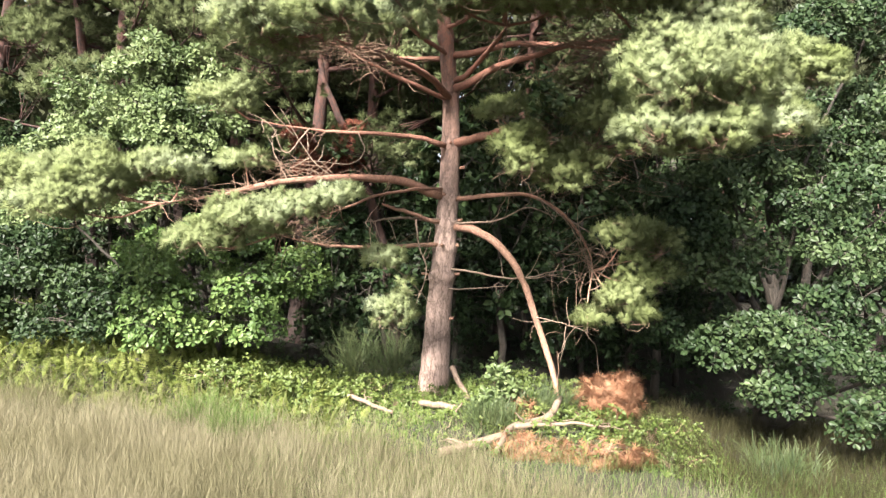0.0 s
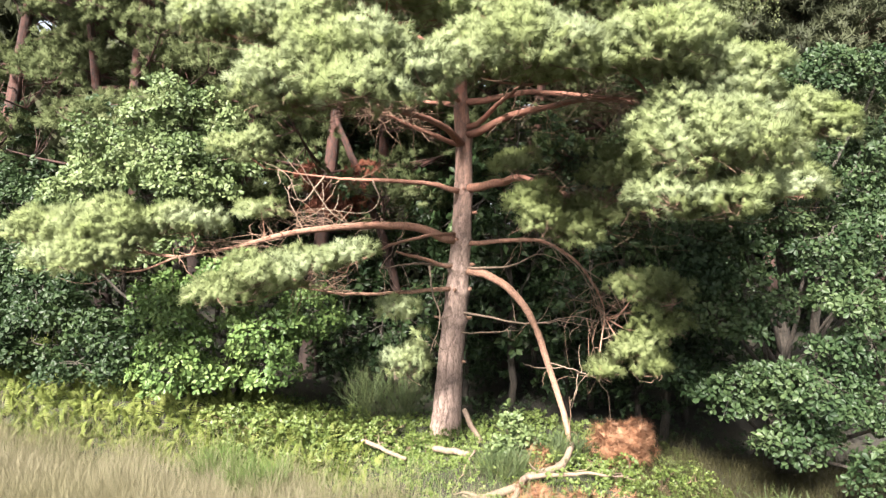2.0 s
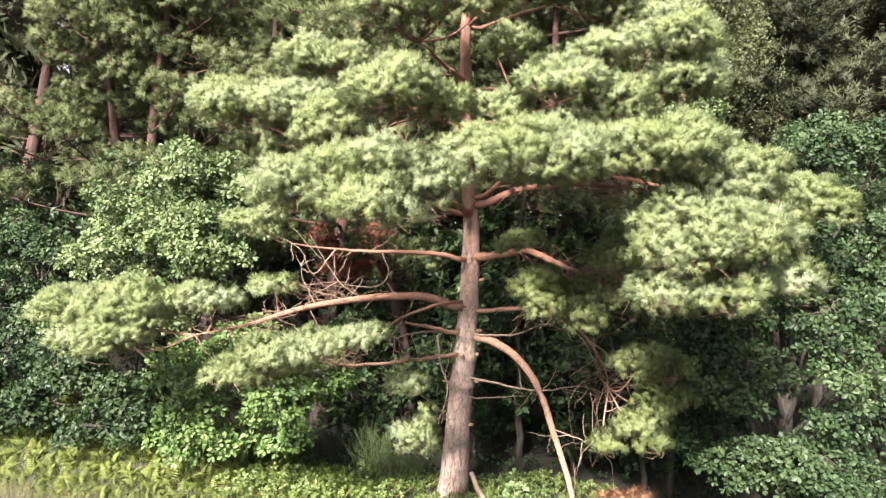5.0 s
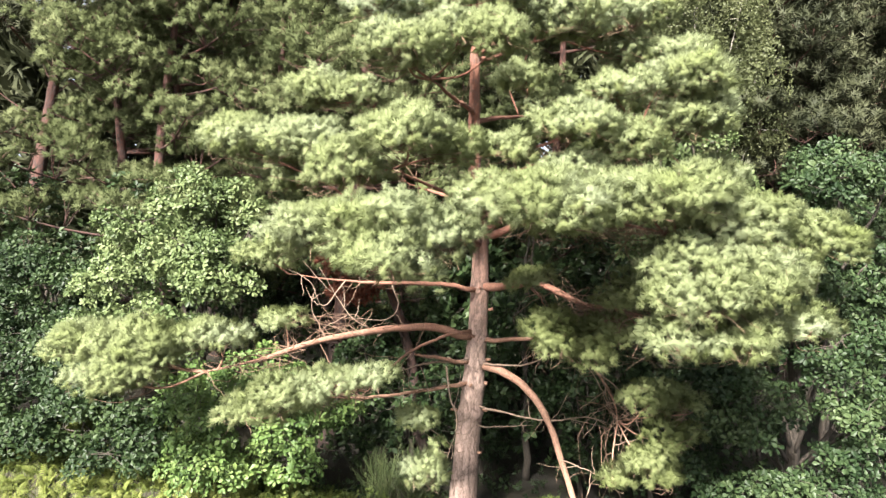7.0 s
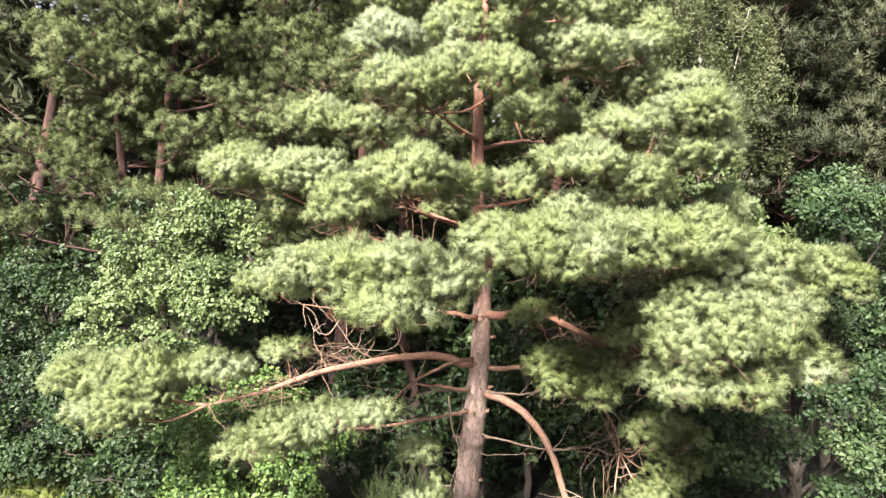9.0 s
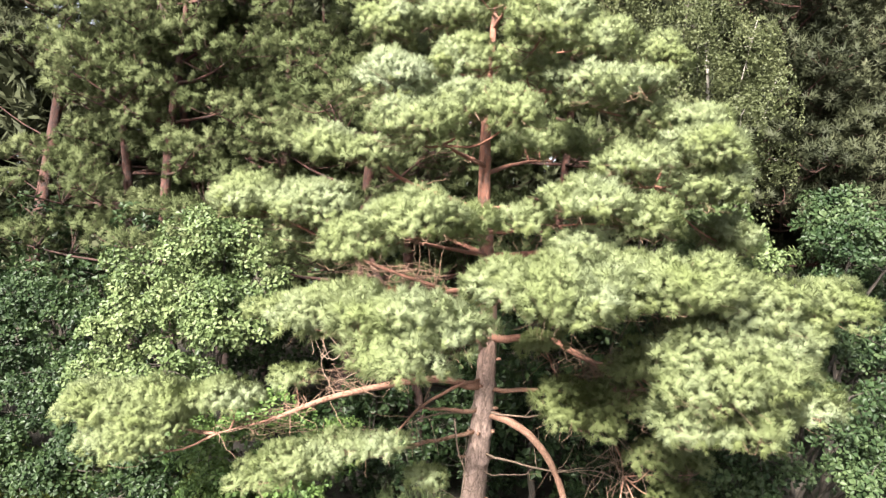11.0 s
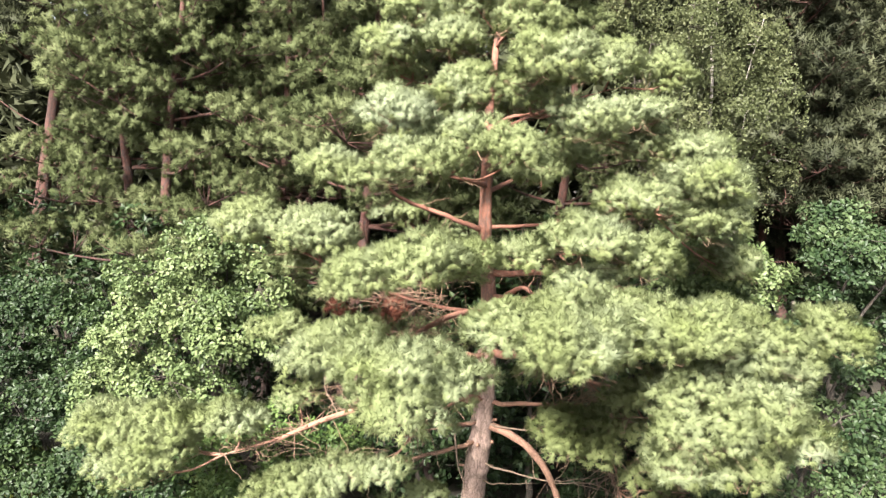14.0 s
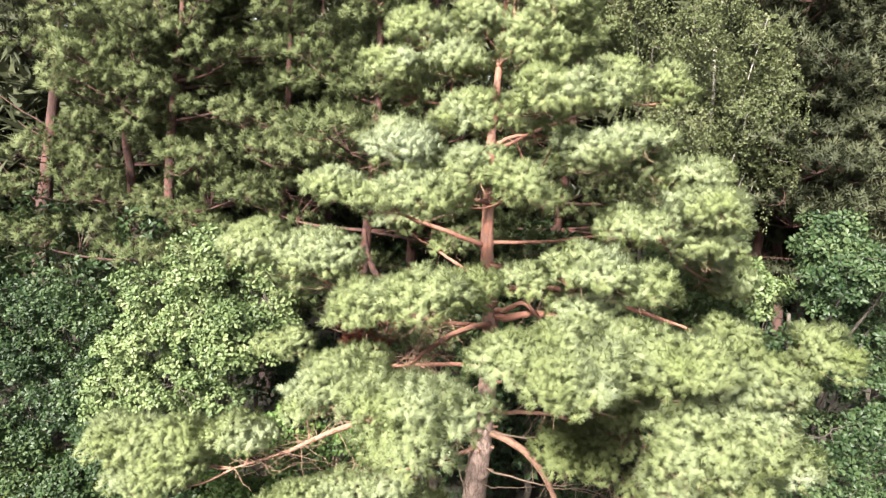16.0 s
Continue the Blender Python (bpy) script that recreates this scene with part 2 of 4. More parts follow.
def tube(line, radii, sides=8, rough=0.0, rng=RNG):
    """A round stem along a line, with uneven girth."""
    line = np.asarray(line, float)
    n = len(line)
    tang = unit(np.gradient(line, axis=0))
    ref = np.where(np.abs(tang[:, 2:3]) > 0.9, np.array([[0, 1.0, 0]]), np.array([[0, 0, 1.0]]))
    u = unit(np.cross(tang, ref))
    w = np.cross(tang, u)
    ang = np.arange(sides) * 2 * np.pi / sides
    r = np.broadcast_to(np.asarray(radii, float).reshape(-1, 1), (n, sides)) * (1 + rough * rng.normal(size=(n, sides)))
    v = line[:, None] + r[..., None] * (u[:, None] * np.cos(ang)[None, :, None] + w[:, None] * np.sin(ang)[None, :, None])
    k = np.arange(sides)
    k2 = (k + 1) % sides
    rows = (np.arange(n - 1) * sides)[:, None]
    q = np.stack([rows + k, rows + k2, rows + sides + k2, rows + sides + k], -1).reshape(-1, 4)
    f = np.concatenate([q[:, [0, 1, 2]], q[:, [0, 2, 3]]])
    top = (n - 1) * sides
    cap = np.array([[top, top + i, top + i + 1] for i in range(1, sides - 1)] + [[0, i + 1, i] for i in range(1, sides - 1)])
    return v.reshape(-1, 3), np.concatenate([f, cap])


def wiggle(line, amount, rng):
    n = len(line)
    w = np.cumsum(rng.normal(size=(n, 3)), axis=0)
    w -= np.linspace(0, 1, n)[:, None] * w[-1]
    return line + w * amount / math.sqrt(n)


def tuft(needles, length, width, rng):
    """A shoot of a pine: needles set round a short stem, spreading and leaning forwards."""
    v, f = [], []
    for i in range(needles):
        s = (i + 0.5) / needles
        a = i * 2.4 + rng.normal() * 0.3
        tilt = 1.2 - 0.9 * s + rng.normal() * 0.12
        d = np.array([math.cos(a) * math.sin(tilt), math.sin(a) * math.sin(tilt), math.cos(tilt)])
        side = unit(np.cross(d, np.array([0, 0, 1.0])) + rng.normal(size=3) * 0.25)
        b = np.array([0, 0, 0.8 * s * length])
        ln = length * rng.uniform(0.8, 1.1)
        v += [b - side * width, b + side * width, b + d * ln]
        f.append([3 * i, 3 * i + 1, 3 * i + 2])
    return np.array(v), np.array(f)


def leaf(lobed=True):
    """A leaf one unit long along y, folded at the midrib and bent down at its tip."""
    if lobed:
        v = [(0, 0, 0), (0, .6, -.04), (0, 0.8, -.08), (0, 1, -.14), (-.2, .34, .04), (-.31, .72, .02), (.2, .34, .04), (.31, .72, .02)]
        f = [(0, 1, 4), (4, 1, 5), (1, 3, 5), (0, 6, 1), (6, 7, 1), (7, 3, 1)]
    else:
        v = [(0, 0, 0), (0, .5, -.04), (0, 1, -.1), (-.33, .45, .06), (.33, .45, .06)]
        f = [(0, 1, 3), (3, 1, 2), (0, 4, 1), (4, 2, 1)]
    return np.array(v, float), np.array(f)


def spray(leaves, one, rng, spread=0.9):
    """A leafy twig tip: leaves round its end, one unit long each."""
    out = []
    for i in range(leaves):
        a = i * 2.4 + rng.normal() * 0.4
        lift = rng.uniform(-0.15, spread)
        y = np.array([math.cos(a) * math.cos(lift), math.sin(a) * math.cos(lift), math.sin(lift)])
        x = unit(np.cross(y, np.array([0, 0, 1.0])) + rng.normal(size=3) * 0.35)
        z = unit(np.cross(x, y))
        x = np.cross(y, z)
        m = np.stack([x, y, z], -1)
        s = rng.uniform(0.7, 1.1)
        out.append(((one[0] * s) @ m.T + np.array([0, 0, -0.5 * i / leaves]) + y * 0.15, one[1]))
    return merge(out)


SPRAYS = [spray(6, leaf(True), RNG) for _ in range(5)]
SPRAYS_FAR = [spray(6, leaf(False), RNG) for _ in range(4)]


def field(p, scale, seed):
    """Cheap smooth noise between -1 and 1 at many places."""
    r = np.random.default_rng(seed)
    out = np.zeros(len(p))
    for k in range(5):
        d = r.normal(size=3) * scale * (0.7 + 0.35 * k)
        out += np.sin(p @ d + r.uniform(0, 6.28)) / (1 + 0.3 * k)
    return out / 2.4


def bunch(fingers, length, needles, reach, width, heart, rng):
    """The end of a twig: a few young shoots fanning out, each a soft brush of needles round a short stem."""
    vs, fs, ns, o = [], [], [], 0
    for k in range(fingers):
        az, lean = k * 2.4 + rng.normal() * 0.25, 0.15 if k == 0 else rng.uniform(0.6, 1.25)
        axis = np.array([math.cos(az) * math.sin(lean), math.sin(az) * math.sin(lean), math.cos(lean)])
        far = length * rng.uniform(0.75, 1.15)
        i = np.arange(needles)
        along = ((i + 0.5) / needles)[:, None]
        u = unit(np.cross(axis, np.array([0.31, 0.2, 0.1])))
        w = np.cross(axis, u)
        turn = (i * 2.39996 + rng.normal(size=needles) * 0.25)[:, None]
        radial = u * np.cos(turn) + w * np.sin(turn)
        open_ = 1.25 - 0.95 * along ** 1.6 + rng.normal(size=(needles, 1)) * 0.14
        d = unit(radial * np.sin(open_) + axis * np.cos(open_))
        base = axis * far * (0.25 + 0.75 * along) + radial * reach * 0.08
        tip = base + d * reach * rng.uniform(0.85, 1.1, size=(needles, 1))
        soft = unit(d * 0.45 + axis * 0.35 + np.array([0, 0, 0.65]))
        side = unit(np.cross(d, soft + rng.normal(size=d.shape) * 0.35)) * width
        v = np.stack([base - side, base + side, tip], 1)
        flip = (np.cross(v[:, 1] - v[:, 0], v[:, 2] - v[:, 0]) * soft).sum(1) < 0
        v[flip] = v[flip][:, [1, 0, 2]]
        vs.append(v.reshape(-1, 3))
        fs.append(np.arange(needles * 3).reshape(-1, 3) + o)
        ns.append(np.repeat(soft, 3, 0))
        o += needles * 3
        if heart:
            stem, sf = tube(np.array([axis * far * 0.1, axis * far]), [heart, heart * 0.6], 3)
            vs.append(stem)
            fs.append(sf + o)
            ns.append(np.repeat(unit(axis + np.array([[0, 0, 0.25]])), len(stem), 0))
            o += len(stem)
    return np.concatenate(vs), np.concatenate(fs), np.concatenate(ns)


PUFFS = [bunch(3, 0.08, 38, 0.062, 0.0037, 0, RNG) for _ in range(12)]
PUFFS_MID = [bunch(3, 0.13, 22, 0.105, 0.0088, 0, RNG) for _ in range(6)]
PUFFS_FAR = [bunch(3, 0.15, 11, 0.15, 0.0165, 0, RNG) for _ in range(6)]


DEAD_TUFTS = [bunch(3, 0.12, 22, 0.13, 0.0032, 0.006, RNG) for _ in range(6)]


def spread(p, apart, most):
    """Picks places in turn that keep clear of one another."""
    taken = []
    for k in range(len(p)):
        if len(taken) == most:
            break
        if not taken or ((p[taken] - p[k]) ** 2).sum(1).min() > apart ** 2:
            taken.append(k)
    return taken


def plume(c, r, k, rng, clump=0.2, apart=0.088, out=(0, -0.12, 0.3), most=40):
    """A foliage pad: domed clumps side by side with gaps between, each closely set with shoots on its top and sides.
    Gives the places, the ways and how high in its clump each shoot sits."""
    c, r = np.array(c, float), np.array(r, float)
    q = unit(rng.normal(size=(400, 3))) * rng.uniform(0.1, 1.0, size=(400, 1)) ** 0.45
    m = q * np.maximum(r - clump * np.array([0.75, 0.75, 0.5]), 0.06)
    m = m[spread(m, clump * 1.22, max(3, int(k / 7.8)))]
    ps, ws, hs = [], [], []
    for x in m:
        size = clump * rng.uniform(0.62, 1.2)
        d = unit(rng.normal(size=(160, 3)))
        d = d[d[:, 2] > -0.35]
        away = unit(x / r * np.array([1, 1, 0.4]) + 1e-6) * 0.3
        p = d * size * np.array([1.08, 1.08, 0.8]) * (1 + 0.16 * rng.normal(size=(len(d), 1)).clip(-1, 1))
        t = spread(p, apart, most)
        ps.append(c + x + p[t])
        ws.append(unit(d[t] + np.array(out) + away + rng.normal(size=(len(t), 3)) * 0.16))
        hs.append(d[t, 2] + 0.6 * x[2] / r[2])
    return np.concatenate(ps), np.concatenate(ws), np.concatenate(hs)


def pad(c, r, clusters, rng, gaps=-0.22, out=(0, -0.25, 0.75), low=0.2, lumps=6, apart=0.12):
    """Places and ways of the bunches of one foliage pad: they sit apart from one another on lumps round its middle, turned outwards and up."""
    c, r = np.array(c, float), np.array(r, float)
    mids = unit(rng.normal(size=(lumps, 3))) * rng.uniform(0.4, 0.85, size=(lumps, 1))
    mids[:, 2] = mids[:, 2] * 0.6 + rng.normal(size=lumps) * 0.16
    pick = rng.integers(0, lumps, clusters * 6)
    q = unit(rng.normal(size=(clusters * 6, 3)))
    keep = (q[:, 2] > -0.1) | (rng.random(len(q)) < low)
    q, pick = q[keep], pick[keep]
    q = q * rng.uniform(0.35, 1.0, size=(len(q), 1)) ** 0.4
    p = c + (mids[pick] + q * np.array([0.6, 0.6, 0.75])) * r
    ways = unit((q + mids[pick] * 0.5) * 0.8 + np.array(out) + rng.normal(size=p.shape) * 0.2)
    p = p + ways * rng.uniform(-0.05, 0.12, size=(len(p), 1))
    taken = []
    for k in np.nonzero(field(p, 6.2, 11) > gaps)[0]:
        if len(taken) == clusters:
            break
        if not taken or ((p[taken] - p[k]) ** 2).sum(1).min() > apart ** 2:
            taken.append(k)
    return p[taken], ways[taken]


def shoots(pts, ways, kinds, rng, lo=0.8, hi=1.25):
    out = []
    which = rng.integers(0, len(kinds), len(pts))
    for i, k in enumerate(kinds):
        s = which == i
        if s.any():
            turn = frames(ways[s], rng)
            out.append(scatter(k[:2], pts[s], turn, rng.uniform(lo, hi, s.sum())))
            if len(k) == 3:
                out[-1] += (np.einsum("nij,vj->nvi", turn, k[2]).reshape(-1, 3),)
    return out


def twigs(ends, root, rng, r=0.006, droop=-0.05, keep=1.0):
    """Thin bent twigs from a line of roots out to the bunches."""
    out = []
    root = np.atleast_2d(root)
    for e in ends:
        if rng.random() > keep:
            continue
        b = root[np.argmin(((root - e) ** 2).sum(1))]
        m = (b + e) / 2 + np.array([0, 0, droop]) + rng.normal(size=3) * 0.05
        out.append(tube(spline([b, m, e], 4), [r * 1.6, r * 1.2, r * 0.9, r * 0.5], 3)[0:2])
    return out


# ---- ground ----
def edge_y(x):
    """How far back the mown-off meadow reaches before the bank's green begins."""
    return np.interp(x, [-9, -7, -3.8, -1.2, 0.3, 1.4, 3.2], [10.9, 10.4, 9.5, 8.9, 8.5, 7.4, 6.4])


def ground_z(x, y):
    z = -0.12 + 0.22 * np.clip((-x - 3.0) / 4.0, 0, 1) * np.clip((y - 7.5) / 2.5, 0, 1) + 0.12 * np.exp(-((x + 0.1) ** 2 + (y - 11.6) ** 2) / 2.5)
    z = z - 0.13 * np.clip(x - 1.2, 0, 4) * np.clip((y - 6) / 3, 0, 1) * np.clip((22 - y) / 8, 0, 1)
    z = z + 0.05 * np.sin(x * 0.9 + y * 0.5) + 0.03 * np.sin(x * 2.1 - y * 1.7)
    z = z + 1.05 * np.clip((-x - 1.2) / 5.0, 0, 1) * np.clip((y - edge_y(x) - 0.2) / 1.6, 0, 1)
    return z + 0.02 * np.clip(y - 14, 0, 200)


def make_ground():
    near = np.linspace(-14, 14, 113)
    far = np.array([18, 24, 34, 50, 80, 140, 260, 500, 1000])
    ax = np.concatenate([-far[::-1], near, far])
    gx, gy = np.meshgrid(ax, ax + 10)
    v = np.stack([gx, gy, ground_z(gx, gy)], -1).reshape(-1, 3)
    n = len(ax)
    i = (np.arange(n - 1)[:, None] * n + np.arange(n - 1)).ravel()
    f = np.concatenate([np.stack([i, i + 1, i + n + 1], -1), np.stack([i, i + n + 1, i + n], -1)])
    tagged(solid("ground", [(v, f)], M_SOIL, smooth=True), "brown soil and thin grass at the wood's edge", "ground", kind="structure")


make_ground()


# ---- the big pine ----
def trunk_at(z):
    zs = [0, 1.4, 2.4, 3.3, 4.2, 5.0, 6.3, 7.5, 8.3, 9.4, 10.9]
    xs = [-0.17, -0.09, 0.0, 0.06, 0.09, 0.08, -0.05, -0.06, -0.05, 0.03, 0.12]
    ys = [11.75, 11.7, 11.65, 11.6, 11.55, 11.5, 11.3, 11.2, 11.1, 11.05, 11.0]
    return np.array([np.interp(z, zs, xs), np.interp(z, zs, ys), z])


def trunk_r(z):
    return np.interp(z, [-0.3, 0.0, 0.25, 1.0, 3.3, 4.5, 7.6, 10.9], [0.34, 0.28, 0.255, 0.225, 0.17, 0.145, 0.085, 0.02])


WHORLS = [1.95, 2.45, 2.85, 3.3, 4.15, 5.0, 5.9, 6.4, 7.2, 8.0, 8.9, 9.7]


def pine():
    rng = np.random.default_rng(21)
    tree = empty("pine_tree", (-0.17, 11.75, 0), "tall old pine with grey trunk, red limbs and pale needles", "pine tree")
    zs = np.linspace(-0.3, 10.9, 150)
    line = np.array([trunk_at(z) for z in zs])
    line[:, 2] = zs
    rad = trunk_r(zs)
    for w in WHORLS:
        rad = rad * (1 + 0.2 * np.exp(-((zs - w) / 0.06) ** 2))
    solid("trunk", [tube(line, rad, 22, 0.025, rng)], M_PINE_BARK, tree, "pinkish grey flaking bark turning orange higher up", smooth=True)

    def limb(points, r0, r1, mat=M_LIMB_BARK, n=26, sides=9, stuff=(), label="", needles=M_NEEDLE, sprigs=0, tangle=(), clump=0.2):
        """A limb through the points, side limbs out to its pads, and the needles on them."""
        ln = wiggle(spline(points, n), 0.03, rng)
        root = trunk_at(points[0][2])
        if np.linalg.norm(ln[0] - root) < 0.6:
            ln[0] = root
        rr = (np.linspace(0, 1, n) ** 0.8 * (r1 - r0) + r0) * np.interp(np.linspace(0, 1, n), [0, 0.7, 1], [1, 1, 0.3 if stuff else 0.75])
        wood = [tube(ln, rr, sides, 0.05, rng)]
        green, old, thin = [], [], []
        for c, r, k in stuff:
            c = np.array(c, float)
            hub = c - np.array([0, 0, r[2] * 0.35])
            near = ln[np.argmin(((ln - hub) ** 2).sum(1) + 0.25 * ((ln - ln[-1]) ** 2).sum(1) * 0.2)]
            mid = (near + hub) / 2 + np.array([0, 0, -0.06]) + rng.normal(size=3) * 0.06
            side = spline([near, mid, hub, hub + (hub - mid) * 0.25], 12)
            ends = np.linspace(0.8, 0.25, 12) * min(0.024, r1 * 1.2 + 0.004)
            wood.append(tube(side, ends, 6, 0.05, rng))
            p, w, high = plume(c, r, k, rng, clump)
            thin += twigs(p, side[3:], rng, 0.0036, keep=0.16)
            inner = high + rng.normal(size=len(p)) * 0.15 < -0.25
            for _ in range(int(k / 9)):
                b = side[rng.integers(3, 12)]
                e = c + unit(rng.normal(size=3)) * np.array(r) * np.array([1.0, 1.0, 0.3]) - np.array([0, 0, r[2] * 0.75])
                thin.append(tube(wiggle(spline([b, (b + e) / 2 + rng.normal(size=3) * 0.08, e], 7), 0.05, rng), np.linspace(0.007, 0.002, 7), 3))
            green += shoots(p[~inner], w[~inner], PUFFS, rng)
            old += shoots(p[inner], w[inner], PUFFS, rng)
        for _ in range(sprigs):
            i = rng.integers(n // 4, n)
            b = ln[i]
            way = unit(ln[min(i + 1, n - 1)] - ln[i - 1] + rng.normal(size=3) * 0.7)
            s = rng.uniform(0.25, 0.7)
            thin.append(tube(wiggle(spline([b, b + way * s * 0.5, b + way * s + np.array([0, 0, rng.uniform(-.15, .15)])], 7), 0.05, rng), np.linspace(0.008, 0.003, 7), 4))
        for c, r, k in tangle:
            c, r = np.array(c, float), np.array(r, float)
            close = np.argsort(((ln - c) ** 2).sum(1))[:9]
            for _ in range(k):
                b = ln[rng.choice(close)]
                e = c + unit(rng.normal(size=3)) * r * rng.uniform(0.4, 1.15)
                m1 = b + (e - b) * 0.35 + rng.normal(size=3) * r * 0.4 + np.array([0, 0, 0.06])
                m2 = b + (e - b) * 0.75 + rng.normal(size=3) * r * 0.4
                thin.append(tube(wiggle(spline([b, m1, m2, e], 11), 0.07, rng), np.linspace(0.0058, 0.0016, 11), 3))
        br = solid("branch", wood, mat, tree, label, smooth=True)
        if thin:
            tagged(solid("twig_spray", thin, M_TWIG if mat is not M_DEADWOOD else M_DEADWOOD, br), kind="stuff")
        if green:
            tagged(solid("needle_foliage", green, needles, br, smooth=True), kind="stuff")
        if old:
            tagged(solid("old_needle_foliage", old, M_NEEDLE_OLD, br, smooth=True), kind="stuff")
        return br

    # lower limbs, named by the way they go
    limb([(-0.16, 11.4, 3.3), (-0.65, 11.1, 3.52), (-1.48, 10.6, 3.54), (-2.4, 10.1, 3.44), (-3.1, 9.7, 3.24), (-3.85, 9.35, 3.1)], 0.085, 0.025, sprigs=22, tangle=[((-2.5, 10.3, 3.75), (0.5, 0.4, 0.25), 22), ((-3.3, 9.6, 3.15), (0.6, 0.4, 0.15), 26)], label="long orange-brown limb",
         stuff=[((-5.55, 9.4, 3.5), (0.65, 0.6, 0.33), 120), ((-4.65, 9.3, 3.45), (0.7, 0.7, 0.36), 130), ((-3.75, 9.55, 3.55), (0.55, 0.6, 0.26), 80),
                ((-5.0, 8.95, 3.15), (0.6, 0.5, 0.28), 90), ((-2.9, 10.1, 3.72), (0.4, 0.4, 0.16), 28)])
    limb([(-0.04, 11.3, 4.13), (-0.49, 11.15, 4.24), (-1.37, 10.9, 4.26), (-2.07, 10.8, 4.32), (-3.0, 10.6, 4.42)], 0.05, 0.015, sprigs=8,
         stuff=[((-3.3, 10.5, 4.75), (0.5, 0.4, 0.28), 60)])
    limb([(-0.19, 11.4, 2.49), (-0.97, 10.9, 2.47), (-1.75, 10.3, 2.5), (-2.35, 9.7, 2.68)], 0.04, 0.015, sprigs=12, tangle=[((-1.9, 9.7, 2.9), (0.5, 0.4, 0.25), 30)],
         stuff=[((-3.1, 8.9, 2.66), (0.48, 0.42, 0.25), 75), ((-2.5, 8.95, 2.88), (0.52, 0.48, 0.28), 100), ((-1.95, 9.1, 3.04), (0.36, 0.35, 0.18), 40)])
    limb([(-0.35, 11.2, 3.42), (-0.9, 10.5, 3.3), (-1.3, 9.7, 3.1), (-1.6, 9.1, 2.95)], 0.03, 0.012, sprigs=8,
         stuff=[((-1.4, 8.9, 3.15), (0.36, 0.35, 0.22), 45)])
    limb([(-0.15, 11.4, 2.87), (-0.63, 11.0, 3.05), (-0.96, 10.7, 3.15)], 0.04, 0.022, sides=8, label="short broken-off limb")
    limb([(-0.15, 11.4, 2.9), (-0.81, 11.0, 2.93), (-1.22, 10.7, 2.87)], 0.03, 0.008, mat=M_DEADWOOD, sprigs=6)
    limb([(-0.46, 10.9, 2.91), (-0.39, 10.6, 2.52), (-0.25, 10.4, 2.18), (-0.35, 10.2, 1.77), (-0.46, 10.0, 1.5)], 0.018, 0.006, mat=M_DEADWOOD, sprigs=8, label="thin pale hanging twig", clump=0.12,
         stuff=[((-0.82, 9.8, 2.36), (0.32, 0.24, 0.15), 50), ((-0.5, 9.7, 2.0), (0.16, 0.16, 0.12), 18), ((-0.7, 9.6, 1.62), (0.34, 0.25, 0.24), 90)])
    limb([(0.32, 11.4, 2.82), (0.83, 11.25, 2.54), (1.21, 11.15, 2.09), (1.44, 11.05, 1.47), (1.68, 10.95, 0.77), (1.81, 10.85, 0.2), (1.85, 10.8, -0.2)], 0.075, 0.04, label="broken limb split from the trunk and bent down to the ground", sprigs=7)
    limb([(0.2, 11.4, 2.1), (0.85, 11.3, 1.98), (1.4, 11.2, 1.97), (1.94, 11.2, 2.05)], 0.022, 0.006, mat=M_DEADWOOD, sprigs=5)
    limb([(0.19, 11.4, 1.75), (0.6, 11.4, 1.78), (1.05, 11.4, 1.81)], 0.014, 0.004, mat=M_DEADWOOD, sprigs=2)
    limb([(0.2, 11.4, 2.85), (0.8, 11.2, 2.88), (1.3, 11.0, 3.1), (1.7, 10.9, 3.0)], 0.02, 0.006, mat=M_DEADWOOD, sprigs=5)
    limb([(0.21, 11.4, 3.27), (0.91, 11.3, 3.34), (1.45, 11.2, 3.29), (1.98, 11.0, 2.93), (2.27, 10.8, 2.41), (2.29, 10.6, 2.16)], 0.045, 0.012, sprigs=20, tangle=[((2.2, 10.3, 1.7), (0.6, 0.5, 0.8), 10), ((1.9, 10.6, 2.3), (0.7, 0.4, 0.6), 9)],
         needles=M_NEEDLE_OLD, clump=0.12,
         stuff=[((2.6, 9.95, 2.75), (0.5, 0.4, 0.3), 90), ((3.1, 10.1, 2.55), (0.45, 0.4, 0.36), 100), ((2.9, 9.9, 2.15), (0.42, 0.4, 0.25), 70), ((2.55, 9.75, 1.85), (0.45, 0.36, 0.2), 110), ((2.05, 9.75, 1.55), (0.34, 0.3, 0.12), 46), ((2.75, 9.75, 1.6), (0.3, 0.3, 0.16), 60)])
    limb([(0.28, 11.3, 4.18), (0.69, 11.1, 4.26), (1.04, 10.9, 4.31), (1.63, 10.6, 4.05), (2.26, 10.3, 3.97)], 0.075, 0.04, sprigs=16, tangle=[((2.6, 9.6, 3.3), (1.1, 0.7, 0.3), 15), ((1.5, 10.0, 3.9), (0.8, 0.6, 0.5), 11), ((1.7, 9.9, 3.1), (0.8, 0.5, 0.6), 9)], label="orange limb sagging in a wave",
         stuff=[((2.39, 8.0, 3.9), (0.5, 0.5, 0.28), 75), ((3.04, 8.0, 3.95), (0.6, 0.5, 0.3), 90), ((3.86, 8.46, 4.04), (0.55, 0.5, 0.28), 80)])
    limb([(0.69, 11.1, 4.26), (0.8, 10.6, 4.3), (0.95, 9.9, 4.2), (1.0, 9.2, 3.95)], 0.02, 0.008, sprigs=8, needles=M_NEEDLE_OLD, clump=0.13,
         stuff=[((1.0, 9.0, 3.75), (0.38, 0.36, 0.4), 110), ((0.75, 9.8, 4.45), (0.4, 0.3, 0.16), 40)])
